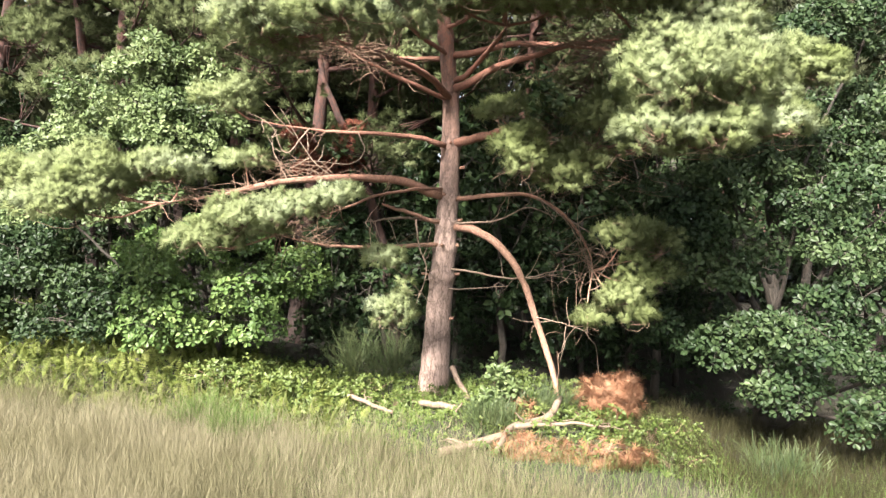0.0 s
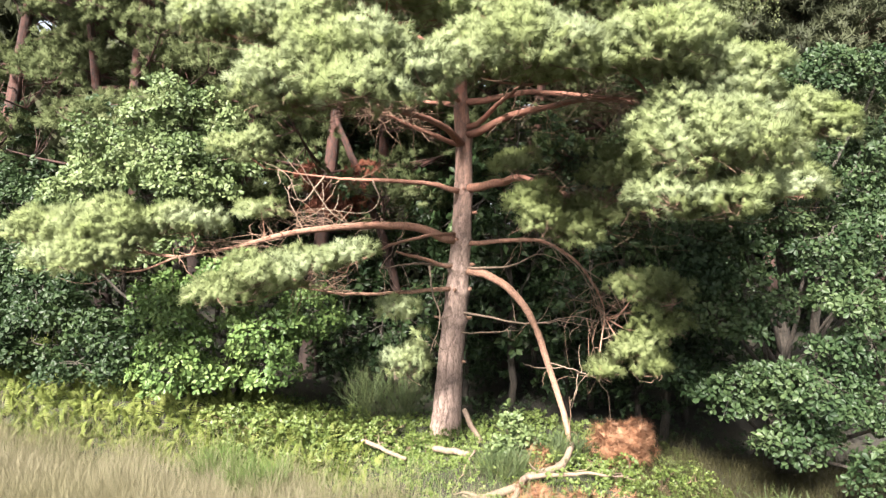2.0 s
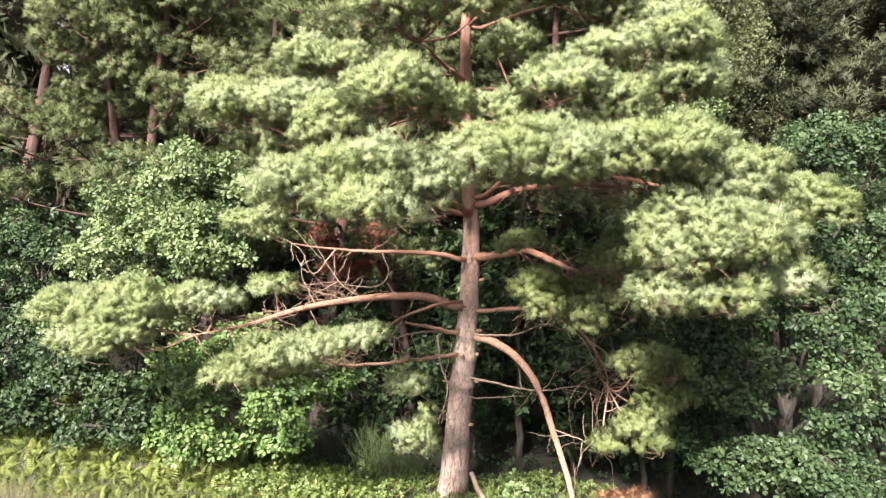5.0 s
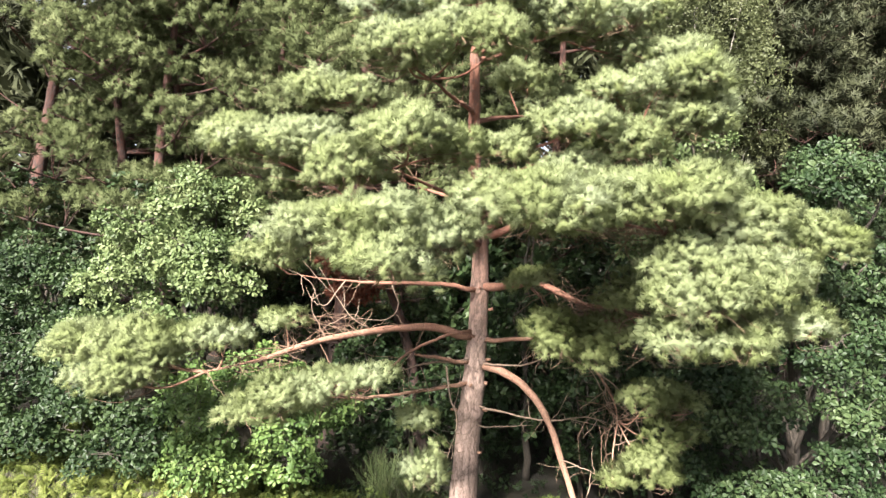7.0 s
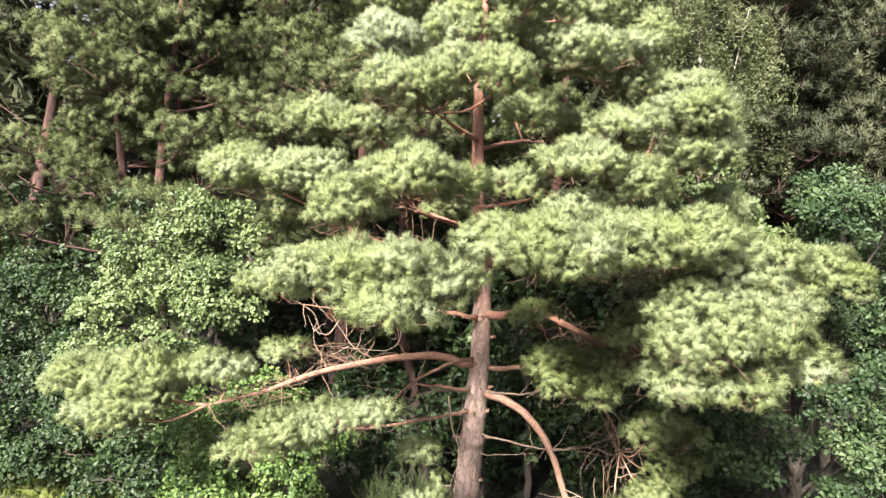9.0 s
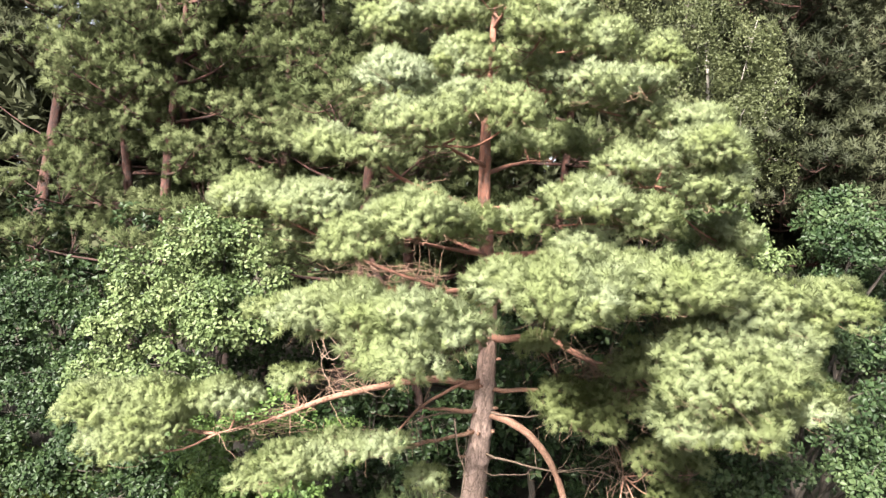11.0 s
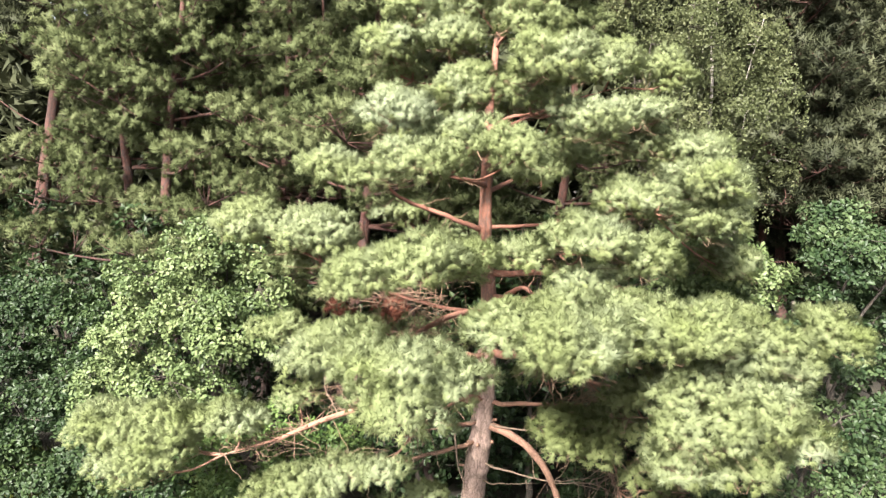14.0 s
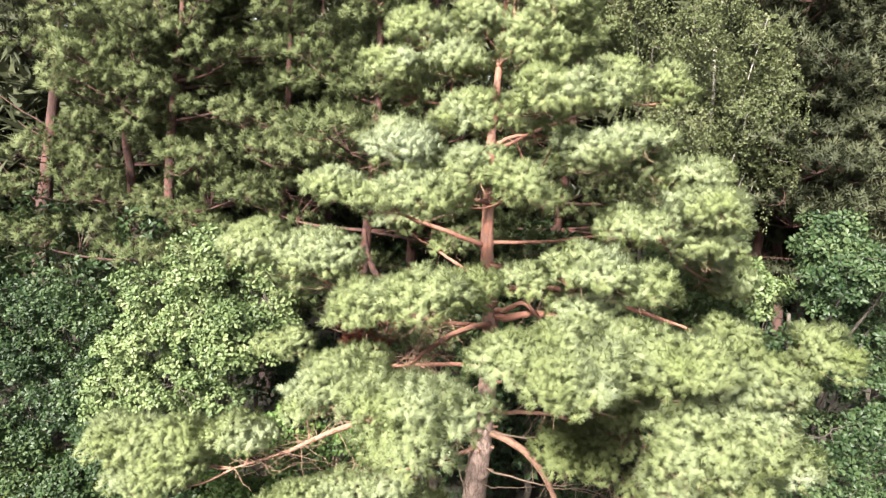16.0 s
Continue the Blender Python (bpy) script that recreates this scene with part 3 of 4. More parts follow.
    limb([(1.63, 10.6, 4.05), (1.75, 10.1, 4.0), (1.9, 9.6, 3.95), (2.1, 9.2, 3.9)], 0.022, 0.008, sprigs=14, needles=M_NEEDLE_OLD, clump=0.14, tangle=[((1.7, 9.9, 3.6), (0.6, 0.4, 0.3), 20)],
         stuff=[((1.8, 9.5, 3.75), (0.45, 0.4, 0.26), 110), ((1.5, 9.2, 3.5), (0.38, 0.35, 0.26), 70), ((2.1, 9.3, 4.3), (0.5, 0.45, 0.28), 80)])
    # bare grey twigs that hang beside the bent limb
    for pts in ([(1.5, 11.1, 3.25), (1.9, 10.7, 2.9), (2.15, 10.5, 2.4), (2.2, 10.3, 1.9)], [(1.95, 10.9, 2.95), (2.35, 10.5, 2.6), (2.6, 10.3, 2.0), (2.55, 10.2, 1.6)],
                [(1.5, 11.0, 1.35), (1.9, 10.7, 1.3), (2.35, 10.5, 1.15)], [(1.3, 11.1, 1.98), (1.9, 10.8, 2.1), (2.4, 10.6, 2.0)]):
        limb(pts, 0.012, 0.003, mat=M_DEADWOOD, n=16, sides=6, sprigs=7, label="bare grey hanging twig")
    # bare grey twigs round the old break
    for pts in ([(-2.1, 10.75, 4.33), (-2.45, 10.6, 3.9), (-2.62, 10.5, 4.3), (-3.0, 10.45, 4.52)], [(-1.7, 10.7, 3.55), (-1.95, 10.5, 3.75), (-2.2, 10.45, 4.1), (-2.46, 10.4, 4.55)],
                [(-2.3, 10.2, 3.45), (-2.5, 10.1, 3.9), (-2.45, 10.0, 4.15)], [(-1.35, 10.7, 4.25), (-1.2, 10.5, 3.95), (-1.45, 10.4, 3.75), (-2.0, 10.3, 3.78)]):
        limb(pts, 0.014, 0.004, mat=M_DEADWOOD, n=16, sides=6, sprigs=2, label="bare grey dead twig")
    # the front pads, on two limbs that fork from the trunk together
    limb([(0.04, 11.3, 4.92), (-0.29, 10.6, 5.12), (-0.72, 9.8, 5.15), (-1.08, 9.0, 5.1), (-1.4, 8.2, 5.05)], 0.065, 0.022, sprigs=34, tangle=[((-0.8, 9.4, 4.95), (0.7, 0.7, 0.2), 26), ((-1.5, 8.3, 4.9), (0.7, 0.6, 0.15), 26)],
         stuff=[((-1.95, 8.05, 5.15), (0.7, 0.75, 0.36), 150), ((-1.1, 7.2, 5.25), (0.75, 0.7, 0.36), 160), ((-0.45, 7.3, 5.1), (0.5, 0.5, 0.33), 90), ((-1.0, 6.85, 4.9), (0.6, 0.45, 0.28), 90)])
    limb([(0.22, 11.3, 5.06), (0.75, 10.9, 5.29), (1.31, 10.3, 5.36), (1.84, 9.5, 5.31), (2.4, 8.8, 5.2)], 0.07, 0.025, sprigs=34, tangle=[((1.7, 9.6, 5.1), (0.8, 0.7, 0.25), 26), ((2.4, 8.7, 5.0), (0.7, 0.6, 0.2), 22)],
         stuff=[((2.25, 7.92, 5.63), (0.65, 0.7, 0.36), 140), ((3.18, 8.43, 5.31), (0.75, 0.7, 0.4), 160), ((2.52, 8.03, 4.84), (0.55, 0.5, 0.36), 90), ((2.62, 7.73, 4.46), (0.65, 0.6, 0.36), 110),
                ((3.31, 8.0, 4.64), (0.6, 0.6, 0.36), 110), ((1.8, 8.4, 5.65), (0.6, 0.5, 0.28), 90)])
    limb([(0.26, 11.3, 5.19), (0.57, 10.9, 5.46), (0.75, 10.0, 5.5), (0.8, 9.0, 5.4)], 0.05, 0.018, sprigs=8,
         stuff=[((0.15, 8.0, 5.5), (0.5, 0.6, 0.33), 110), ((0.8, 7.45, 5.45), (0.65, 0.7, 0.36), 150), ((1.35, 7.95, 5.5), (0.5, 0.6, 0.33), 100), ((0.9, 8.35, 5.7), (0.5, 0.5, 0.28), 80)])
    limb([(0.2, 11.4, 5.6), (1.2, 11.0, 5.7), (2.5, 10.5, 5.5), (3.8, 10.1, 5.1)], 0.06, 0.025, sprigs=8,
         stuff=[((5.05, 9.95, 5.1), (0.6, 0.6, 0.4), 110), ((4.4, 9.7, 4.65), (0.5, 0.5, 0.35), 90), ((3.7, 10.0, 5.25), (0.5, 0.5, 0.33), 80)])
    # middle storey
    limb([(-0.0, 11.4, 4.9), (-0.73, 10.8, 5.1), (-1.72, 10.2, 5.5), (-2.5, 9.9, 5.95)], 0.045, 0.018, sprigs=30, tangle=[((-1.6, 10.2, 5.3), (0.8, 0.6, 0.2), 24)],
         stuff=[((-3.6, 9.95, 6.5), (0.55, 0.55, 0.33), 100), ((-2.55, 9.7, 6.4), (0.65, 0.6, 0.33), 120), ((-2.9, 10.3, 5.95), (0.5, 0.5, 0.28), 70)])
    limb([(-0.0, 11.3, 5.6), (-0.5, 10.5, 5.75), (-0.9, 9.6, 5.9), (-1.1, 8.9, 6.0)], 0.04, 0.015, sprigs=12,
         stuff=[((-1.65, 8.55, 5.95), (0.6, 0.55, 0.33), 110), ((-0.85, 8.0, 6.3), (0.65, 0.6, 0.28), 120), ((-0.3, 8.6, 6.2), (0.4, 0.5, 0.28), 70)])
    limb([(0.0, 11.3, 6.0), (0.5, 10.6, 6.1), (1.0, 9.8, 6.2)], 0.04, 0.015, sprigs=8,
         stuff=[((0.5, 9.0, 6.3), (0.4, 0.45, 0.28), 65), ((1.2, 8.7, 6.55), (0.6, 0.6, 0.33), 120), ((1.9, 8.8, 6.35), (0.5, 0.5, 0.33), 95), ((1.3, 8.9, 5.95), (0.5, 0.5, 0.28), 70)])
    limb([(0.0, 11.3, 6.4), (0.8, 11.0, 6.5), (1.6, 10.5, 6.7), (2.4, 10.0, 6.8)], 0.035, 0.015, sprigs=8,
         stuff=[((1.85, 9.1, 7.05), (0.5, 0.5, 0.28), 80), ((2.9, 9.4, 7.35), (0.6, 0.6, 0.36), 120), ((3.35, 10.3, 6.95), (0.55, 0.5, 0.33), 100), ((3.0, 9.6, 6.75), (0.5, 0.45, 0.33), 90), ((2.8, 9.9, 7.7), (0.55, 0.5, 0.3), 100), ((3.8, 10.8, 6.0), (0.5, 0.5, 0.33), 80)])
    limb([(-0.11, 11.2, 6.36), (-0.74, 11.1, 6.61), (-1.5, 10.9, 6.93), (-1.76, 10.7, 7.31)], 0.05, 0.02, sprigs=12, label="red-barked rising limb",
         stuff=[((-2.45, 10.55, 7.35), (0.5, 0.5, 0.33), 100), ((-1.85, 10.4, 7.2), (0.45, 0.4, 0.25), 55)])
    # upper storey
    limb([(-0.05, 11.15, 7.1), (-0.4, 10.4, 7.2), (-0.7, 9.5, 7.3)], 0.045, 0.02, sprigs=6,
         stuff=[((-1.3, 8.75, 8.05), (0.55, 0.5, 0.33), 110), ((-1.0, 8.45, 7.5), (0.6, 0.5, 0.33), 110), ((-0.3, 8.95, 7.8), (0.5, 0.5, 0.33), 90), ((0.25, 8.6, 7.65), (0.45, 0.45, 0.28), 80)])
    limb([(-0.05, 11.1, 8.0), (0.37, 10.8, 8.2), (0.9, 10.2, 8.2)], 0.04, 0.018, sprigs=6,
         stuff=[((1.3, 9.2, 8.05), (0.55, 0.5, 0.33), 100), ((0.45, 9.8, 8.5), (0.5, 0.5, 0.28), 80), ((2.0, 9.7, 8.2), (0.5, 0.5, 0.3), 90), ((2.2, 10.1, 7.85), (0.45, 0.5, 0.28), 70), ((0.7, 9.85, 7.35), (0.45, 0.5, 0.28), 70)])
    limb([(-0.03, 11.05, 8.6), (0.2, 10.4, 8.7), (0.4, 9.6, 8.6)], 0.035, 0.015,
         stuff=[((0.6, 8.8, 8.8), (0.55, 0.5, 0.36), 110), ((-0.45, 9.7, 8.5), (0.5, 0.5, 0.33), 90), ((1.4, 9.9, 8.85), (0.5, 0.5, 0.28), 85)])
    limb([(0.0, 11.1, 8.5), (-0.7, 11.1, 8.6), (-1.3, 11.1, 8.75)], 0.035, 0.015,
         stuff=[((-1.55, 11.1, 8.95), (0.5, 0.5, 0.3), 85), ((-0.7, 10.5, 9.3), (0.5, 0.5, 0.33), 85), ((-1.6, 10.5, 9.2), (0.5, 0.45, 0.33), 95), ((-1.2, 10.5, 9.75), (0.5, 0.45, 0.33), 90)])
    limb([(0.03, 11.05, 9.3), (0.2, 10.6, 9.5), (0.3, 10.2, 9.5)], 0.03, 0.012,
         stuff=[((0.35, 9.9, 9.5), (0.5, 0.5, 0.33), 85), ((1.0, 10.6, 9.6), (0.5, 0.5, 0.33), 85), ((-0.3, 10.9, 9.95), (0.45, 0.45, 0.3), 70), ((0.2, 10.9, 10.6), (0.45, 0.45, 0.4), 90), ((0.9, 10.3, 10.1), (0.5, 0.5, 0.35), 90)])
    limb([(0.1, 11.3, 8.0), (1.0, 11.6, 8.4), (2.2, 11.9, 8.8)], 0.035, 0.015,
         stuff=[((3.0, 12.0, 9.05), (0.4, 0.4, 0.38), 75), ((1.9, 11.4, 9.2), (0.5, 0.5, 0.33), 80)])
    # the side turned to the wood
    limb([(0.0, 11.6, 5.6), (-0.6, 12.4, 5.8), (-1.2, 13.2, 6.0)], 0.05, 0.02, stuff=[((-1.6, 13.4, 6.4), (0.8, 0.7, 0.35), 90), ((-0.6, 13.2, 6.0), (0.6, 0.5, 0.3), 60)])
    limb([(0.0, 11.4, 7.0), (0.6, 12.3, 7.2), (1.2, 13.0, 7.3)], 0.045, 0.02, stuff=[((1.4, 13.1, 7.6), (0.8, 0.7, 0.35), 90), ((0.3, 12.8, 8.6), (0.6, 0.6, 0.35), 80)])
    # stubs of dead limbs round the whorls
    for z, az in ((1.95, 10), (1.95, 190), (2.45, 20), (2.45, 200), (2.45, 260), (2.87, 15), (3.3, 250), (4.15, 270), (3.75, 5), (1.2, 340)):
        d = np.array([math.cos(radians(az)), math.sin(radians(az)) * -1, 0.15])
        if math.sin(radians(az)) < 0:
            d[1] = -abs(d[1])
        b = trunk_at(z)
        e = b + d * (trunk_r(z) + rng.uniform(0.06, 0.16))
        solid("stub", [tube(spline([b, e], 6), np.linspace(0.05, 0.03, 6) * rng.uniform(0.6, 1.1), 8, 0.08, rng)], M_LIMB_BARK, tree, "broken branch stub", smooth=True)
    return tree


pine()


# ---- broad-leaved trees ----
def lobe(c, r, n, rng, up=0.35, gaps=-0.32, core=0.5):
    """Places and ways of leafy twig tips on an uneven clump."""
    c, r = np.array(c, float), np.array(r, float)
    q = unit(rng.normal(size=(n * 4, 3)))
    q *= rng.uniform(core, 1.0, size=(len(q), 1))
    p = c + q * r * (1 + 0.32 * field(q * 1.7 + c, 1.7, 5)[:, None])
    p = p[field(p, 3.4, 17) > gaps][:n]
    return p, unit((p - c) / r + np.array([0, -0.15, up]) + rng.normal(size=p.shape) * 0.35)


def leafy_tree(name, foot, top, lobes, mat, wood, size, label, category, group="", r0=0.12, sprays=None, seed=1, up=0.35, leaf_name="crown", more=1.0, domed=False):
    rng = np.random.default_rng(seed)
    foot = (foot[0], foot[1], float(ground_z(foot[0], foot[1])) - 0.05)
    tree = empty(name, foot, label, category, group)
    rb = r0 * 0.26 if wood is not M_BIRCH_BARK else 0.022
    stem = wiggle(spline([foot, ((foot[0] + top[0]) / 2 + 0.1, (foot[1] + top[1]) / 2, (foot[2] + top[2]) / 2), top], 24), 0.12, rng)
    solid("trunk", [tube(stem, np.linspace(r0, r0 * 0.2, 24), 10, 0.04, rng)], wood, tree, smooth=True)
    for c, r, n in lobes:
        c = np.array(c, float)
        if domed:
            p, w, high = plume(c, np.array(r) * 1.12, n * more / 3.3, rng, 0.25, 0.094, (0, -0.1, up), 44)
        else:
            p, w = lobe(c, r, int(n * more), rng, up)
        b = stem[np.argmin(((stem - (c - np.array([0, 0, 0.5 * np.linalg.norm(c - np.array(foot))]))) ** 2).sum(1))]
        ln = wiggle(spline([b, (b + c) / 2 + np.array([0, 0, 0.15]), c, c + (c - b) * 0.15], 14), 0.1, rng)
        limbs = [tube(ln, np.linspace(rb, 0.01, 14), 7, 0.05, rng)]
        sub = p[rng.random(len(p)) < min(1, (22 if wood is not M_BIRCH_BARK else 4) / len(p))]
        br = solid("limb", limbs, wood, tree, smooth=True)
        fine = twigs(sub, ln[4:], rng, 0.006, 0.0)
        if fine:
            tagged(solid("twig_spray", fine, wood, br), kind="stuff")
        tagged(solid(leaf_name, shoots(p, w, sprays or SPRAYS, rng, size * 0.75, size * 1.25), mat, br), kind="stuff")
    return tree


def oaks():
    leafy_tree("oak_tree", (-5.6, 12.8, 0), (-5.4, 12.8, 5.6),
               [((-5.6, 12.6, 5.6), (0.9, 0.9, 0.6), 420), ((-4.8, 12.5, 5.4), (0.8, 0.8, 0.6), 330), ((-6.3, 12.4, 4.9), (0.9, 0.8, 0.6), 400), ((-5.2, 11.9, 4.6), (0.9, 0.8, 0.6), 420),
                ((-6.6, 12.1, 4.0), (0.9, 0.8, 0.6), 400), ((-4.6, 11.7, 4.1), (0.8, 0.7, 0.5), 320), ((-7.2, 12.2, 3.0), (0.9, 0.8, 0.6), 380), ((-5.6, 11.6, 3.3), (1.0, 0.8, 0.6), 380), ((-4.3, 12.4, 4.9), (0.7, 0.8, 0.6), 250)],
               M_OAK_LIGHT, M_OAK_BARK, 0.092, "young oak with glossy green leaves in a sunny tone at the wood's edge", "oak tree", "oaks", seed=3, domed=True)
    leafy_tree("oak_tree", (-9.2, 14.2, 0), (-9.2, 14.2, 4.4),
               [((-9.6, 14.0, 4.3), (1.0, 0.9, 0.7), 420), ((-8.5, 13.4, 3.7), (0.9, 0.9, 0.7), 400), ((-9.8, 13.4, 3.2), (1.0, 0.9, 0.7), 400), ((-8.4, 12.6, 2.9), (1.0, 0.8, 0.6), 420), ((-9.3, 12.9, 2.0), (1.1, 0.8, 0.7), 380),
                ((-7.6, 12.3, 2.0), (0.8, 0.7, 0.6), 300), ((-10.8, 14.4, 3.4), (1.0, 0.9, 0.8), 300)],
               M_OAK_SHADE, M_OAK_BARK, 0.092, "round-crowned young oak with green leaves darkened for shade", "oak tree", "oaks", seed=4, domed=True)
    leafy_tree("oak_shrub", (-3.9, 11.6, 0), (-3.9, 11.5, 2.3),
               [((-4.2, 10.7, 1.8), (0.8, 0.7, 0.55), 300), ((-3.3, 10.9, 1.9), (0.8, 0.7, 0.6), 300), ((-4.4, 10.7, 1.1), (0.7, 0.6, 0.45), 230), ((-3.2, 11.0, 1.2), (0.7, 0.6, 0.45), 220), ((-2.6, 11.9, 1.9), (0.7, 0.6, 0.6), 240),
                ((-3.6, 11.3, 2.5), (0.9, 0.7, 0.5), 260), ((-5.0, 11.3, 2.2), (0.8, 0.7, 0.6), 260)],
               M_OAK_MID, M_OAK_BARK, 0.092, "bushy low oak with green leaves in a lit tone", "oak shrub", "oaks", r0=0.07, seed=5, domed=True)
    leafy_tree("oak_shrub", (-6.6, 12.0, 0), (-6.5, 11.8, 1.9),
               [((-6.2, 11.5, 1.9), (0.8, 0.7, 0.55), 260), ((-7.0, 11.4, 2.3), (0.8, 0.7, 0.6), 260), ((-6.3, 11.2, 1.2), (0.7, 0.6, 0.5), 230), ((-7.4, 11.7, 1.4), (0.8, 0.7, 0.55), 240), ((-5.5, 11.2, 1.4), (0.6, 0.6, 0.5), 190)],
               M_OAK_SHADE, M_OAK_BARK, 0.092, "low oak bush above the bracken", "oak shrub", "oaks", r0=0.06, seed=6, domed=True)
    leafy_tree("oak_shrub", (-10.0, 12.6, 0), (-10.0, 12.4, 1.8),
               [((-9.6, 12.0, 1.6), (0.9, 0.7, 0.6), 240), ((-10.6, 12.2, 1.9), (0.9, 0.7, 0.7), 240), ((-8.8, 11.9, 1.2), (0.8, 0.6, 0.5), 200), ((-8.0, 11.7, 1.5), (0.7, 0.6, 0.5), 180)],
               M_OAK_SHADE, M_OAK_BARK, 0.1, "low oak bush above the bracken", "oak shrub", "oaks", r0=0.06, seed=9, domed=True)
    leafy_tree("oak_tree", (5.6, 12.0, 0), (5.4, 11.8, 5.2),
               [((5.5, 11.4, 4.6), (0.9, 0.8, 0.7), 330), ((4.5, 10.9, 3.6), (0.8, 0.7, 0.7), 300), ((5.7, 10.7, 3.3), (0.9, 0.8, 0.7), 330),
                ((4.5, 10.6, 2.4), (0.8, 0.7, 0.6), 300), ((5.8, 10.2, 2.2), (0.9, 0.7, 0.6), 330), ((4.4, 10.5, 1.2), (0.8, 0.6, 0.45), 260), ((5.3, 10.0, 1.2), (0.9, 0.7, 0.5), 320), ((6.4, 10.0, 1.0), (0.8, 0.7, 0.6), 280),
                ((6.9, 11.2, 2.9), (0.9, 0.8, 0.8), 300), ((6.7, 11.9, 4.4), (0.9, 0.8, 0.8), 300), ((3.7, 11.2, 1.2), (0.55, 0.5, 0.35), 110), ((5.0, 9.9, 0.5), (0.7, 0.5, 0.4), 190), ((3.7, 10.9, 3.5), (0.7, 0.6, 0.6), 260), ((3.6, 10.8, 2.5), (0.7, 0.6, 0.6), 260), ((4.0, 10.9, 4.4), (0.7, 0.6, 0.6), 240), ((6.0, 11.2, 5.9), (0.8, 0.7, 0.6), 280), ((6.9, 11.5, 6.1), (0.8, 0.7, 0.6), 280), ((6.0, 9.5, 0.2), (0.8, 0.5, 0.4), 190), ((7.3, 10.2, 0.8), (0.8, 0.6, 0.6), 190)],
               M_OAK_SIDE, M_OAK_BARK, 0.092, "large oak with glossy leaves toned half-shaded, down to the ground", "oak tree", "oaks", r0=0.16, seed=7, domed=True)
    leafy_tree("oak_tree", (4.0, 13.0, 0), (4.0, 12.6, 5.6),
               [((3.9, 12.3, 6.7), (0.9, 0.7, 0.5), 290), ((3.4, 12.3, 6.0), (0.8, 0.7, 0.55), 290), ((4.4, 12.3, 6.05), (0.8, 0.7, 0.55), 290), ((3.8, 11.9, 5.3), (0.9, 0.7, 0.55), 300), ((4.9, 12.2, 5.3), (0.8, 0.7, 0.55), 260), ((3.1, 12.2, 4.9), (0.7, 0.7, 0.5), 220), ((3.8, 11.4, 5.5), (0.8, 0.6, 0.5), 280)],
               M_OAK_LIGHT, M_OAK_BARK, 0.088, "slender oak with a sunny pale green top behind the pine", "oak tree", "oaks", r0=0.09, seed=10, domed=True)
    leafy_tree("oak_tree", (7.2, 13.8, 0), (7.0, 13.6, 6.2),
               [((6.6, 13.0, 6.3), (0.8, 0.8, 0.6), 300), ((7.2, 13.6, 5.5), (1.0, 0.9, 0.8), 360), ((8.2, 13.2, 5.0), (1.0, 0.9, 0.9), 340), ((8.0, 12.6, 3.6), (1.0, 0.9, 0.9), 340), ((8.3, 12.0, 2.2), (1.0, 0.9, 0.9), 320), ((9.4, 13.6, 4.0), (1.1, 1.0, 1.2), 320)],
               M_OAK_SIDE, M_OAK_BARK, 0.105, "oak with grey-green leaves toned half-shaded behind the big one", "oak tree", "oaks", seed=8, domed=True)


def undergrowth():
    """Young trees inside the wood, shade put into their leaf colour: two built, the rest copies of them."""
    made = []
    for i, h in enumerate((4.6, 3.0)):
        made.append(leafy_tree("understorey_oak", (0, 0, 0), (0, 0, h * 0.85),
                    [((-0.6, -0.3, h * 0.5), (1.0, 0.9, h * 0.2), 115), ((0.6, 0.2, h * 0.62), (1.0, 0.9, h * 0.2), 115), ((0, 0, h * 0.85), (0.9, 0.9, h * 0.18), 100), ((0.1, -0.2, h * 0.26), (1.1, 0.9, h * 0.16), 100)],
                    M_OAK_SHADE, M_OAK_BARK, 0.15, "green undergrowth tree inside the wood, leaves darkened for shade", "oak tree", "undergrowth", r0=0.06, sprays=SPRAYS_FAR, seed=30 + i))
    rng = np.random.default_rng(33)
    spots = [(-1.2, 14.3, 0), (1.2, 13.9, 0), (2.9, 14.4, 0), (0.1, 15.6, 0), (-3.3, 15.0, 0), (0.2, 13.6, 1), (2.2, 13.2, 1), (3.6, 13.2, 1), (4.9, 14.6, 0), (5.6, 16.0, 0), (3.4, 15.4, 0), (-2.2, 13.6, 1), (-7.6, 15.0, 0), (-10.6, 16.0, 0), (-5.4, 15.2, 0),
             (-12.6, 15.4, 1), (9.6, 15.6, 0), (7.0, 16.2, 0), (2.0, 17.0, 0), (-2.0, 17.4, 0), (-11.6, 13.2, 1), (11.4, 14.0, 0), (-14.5, 17.0, 0)]
    first = set()
    for x, y, k in spots:
        m = pose(x, y, float(ground_z(x, y)) - 0.05, 0, 0, rng.uniform(0, 360))
        if k in first:
            g = rng.uniform(0.9, 1.35)
            copy_thing(made[k], m).scale = (g, g, g)
        else:
            first.add(k)
            made[k].matrix_basis = m


oaks()
undergrowth()


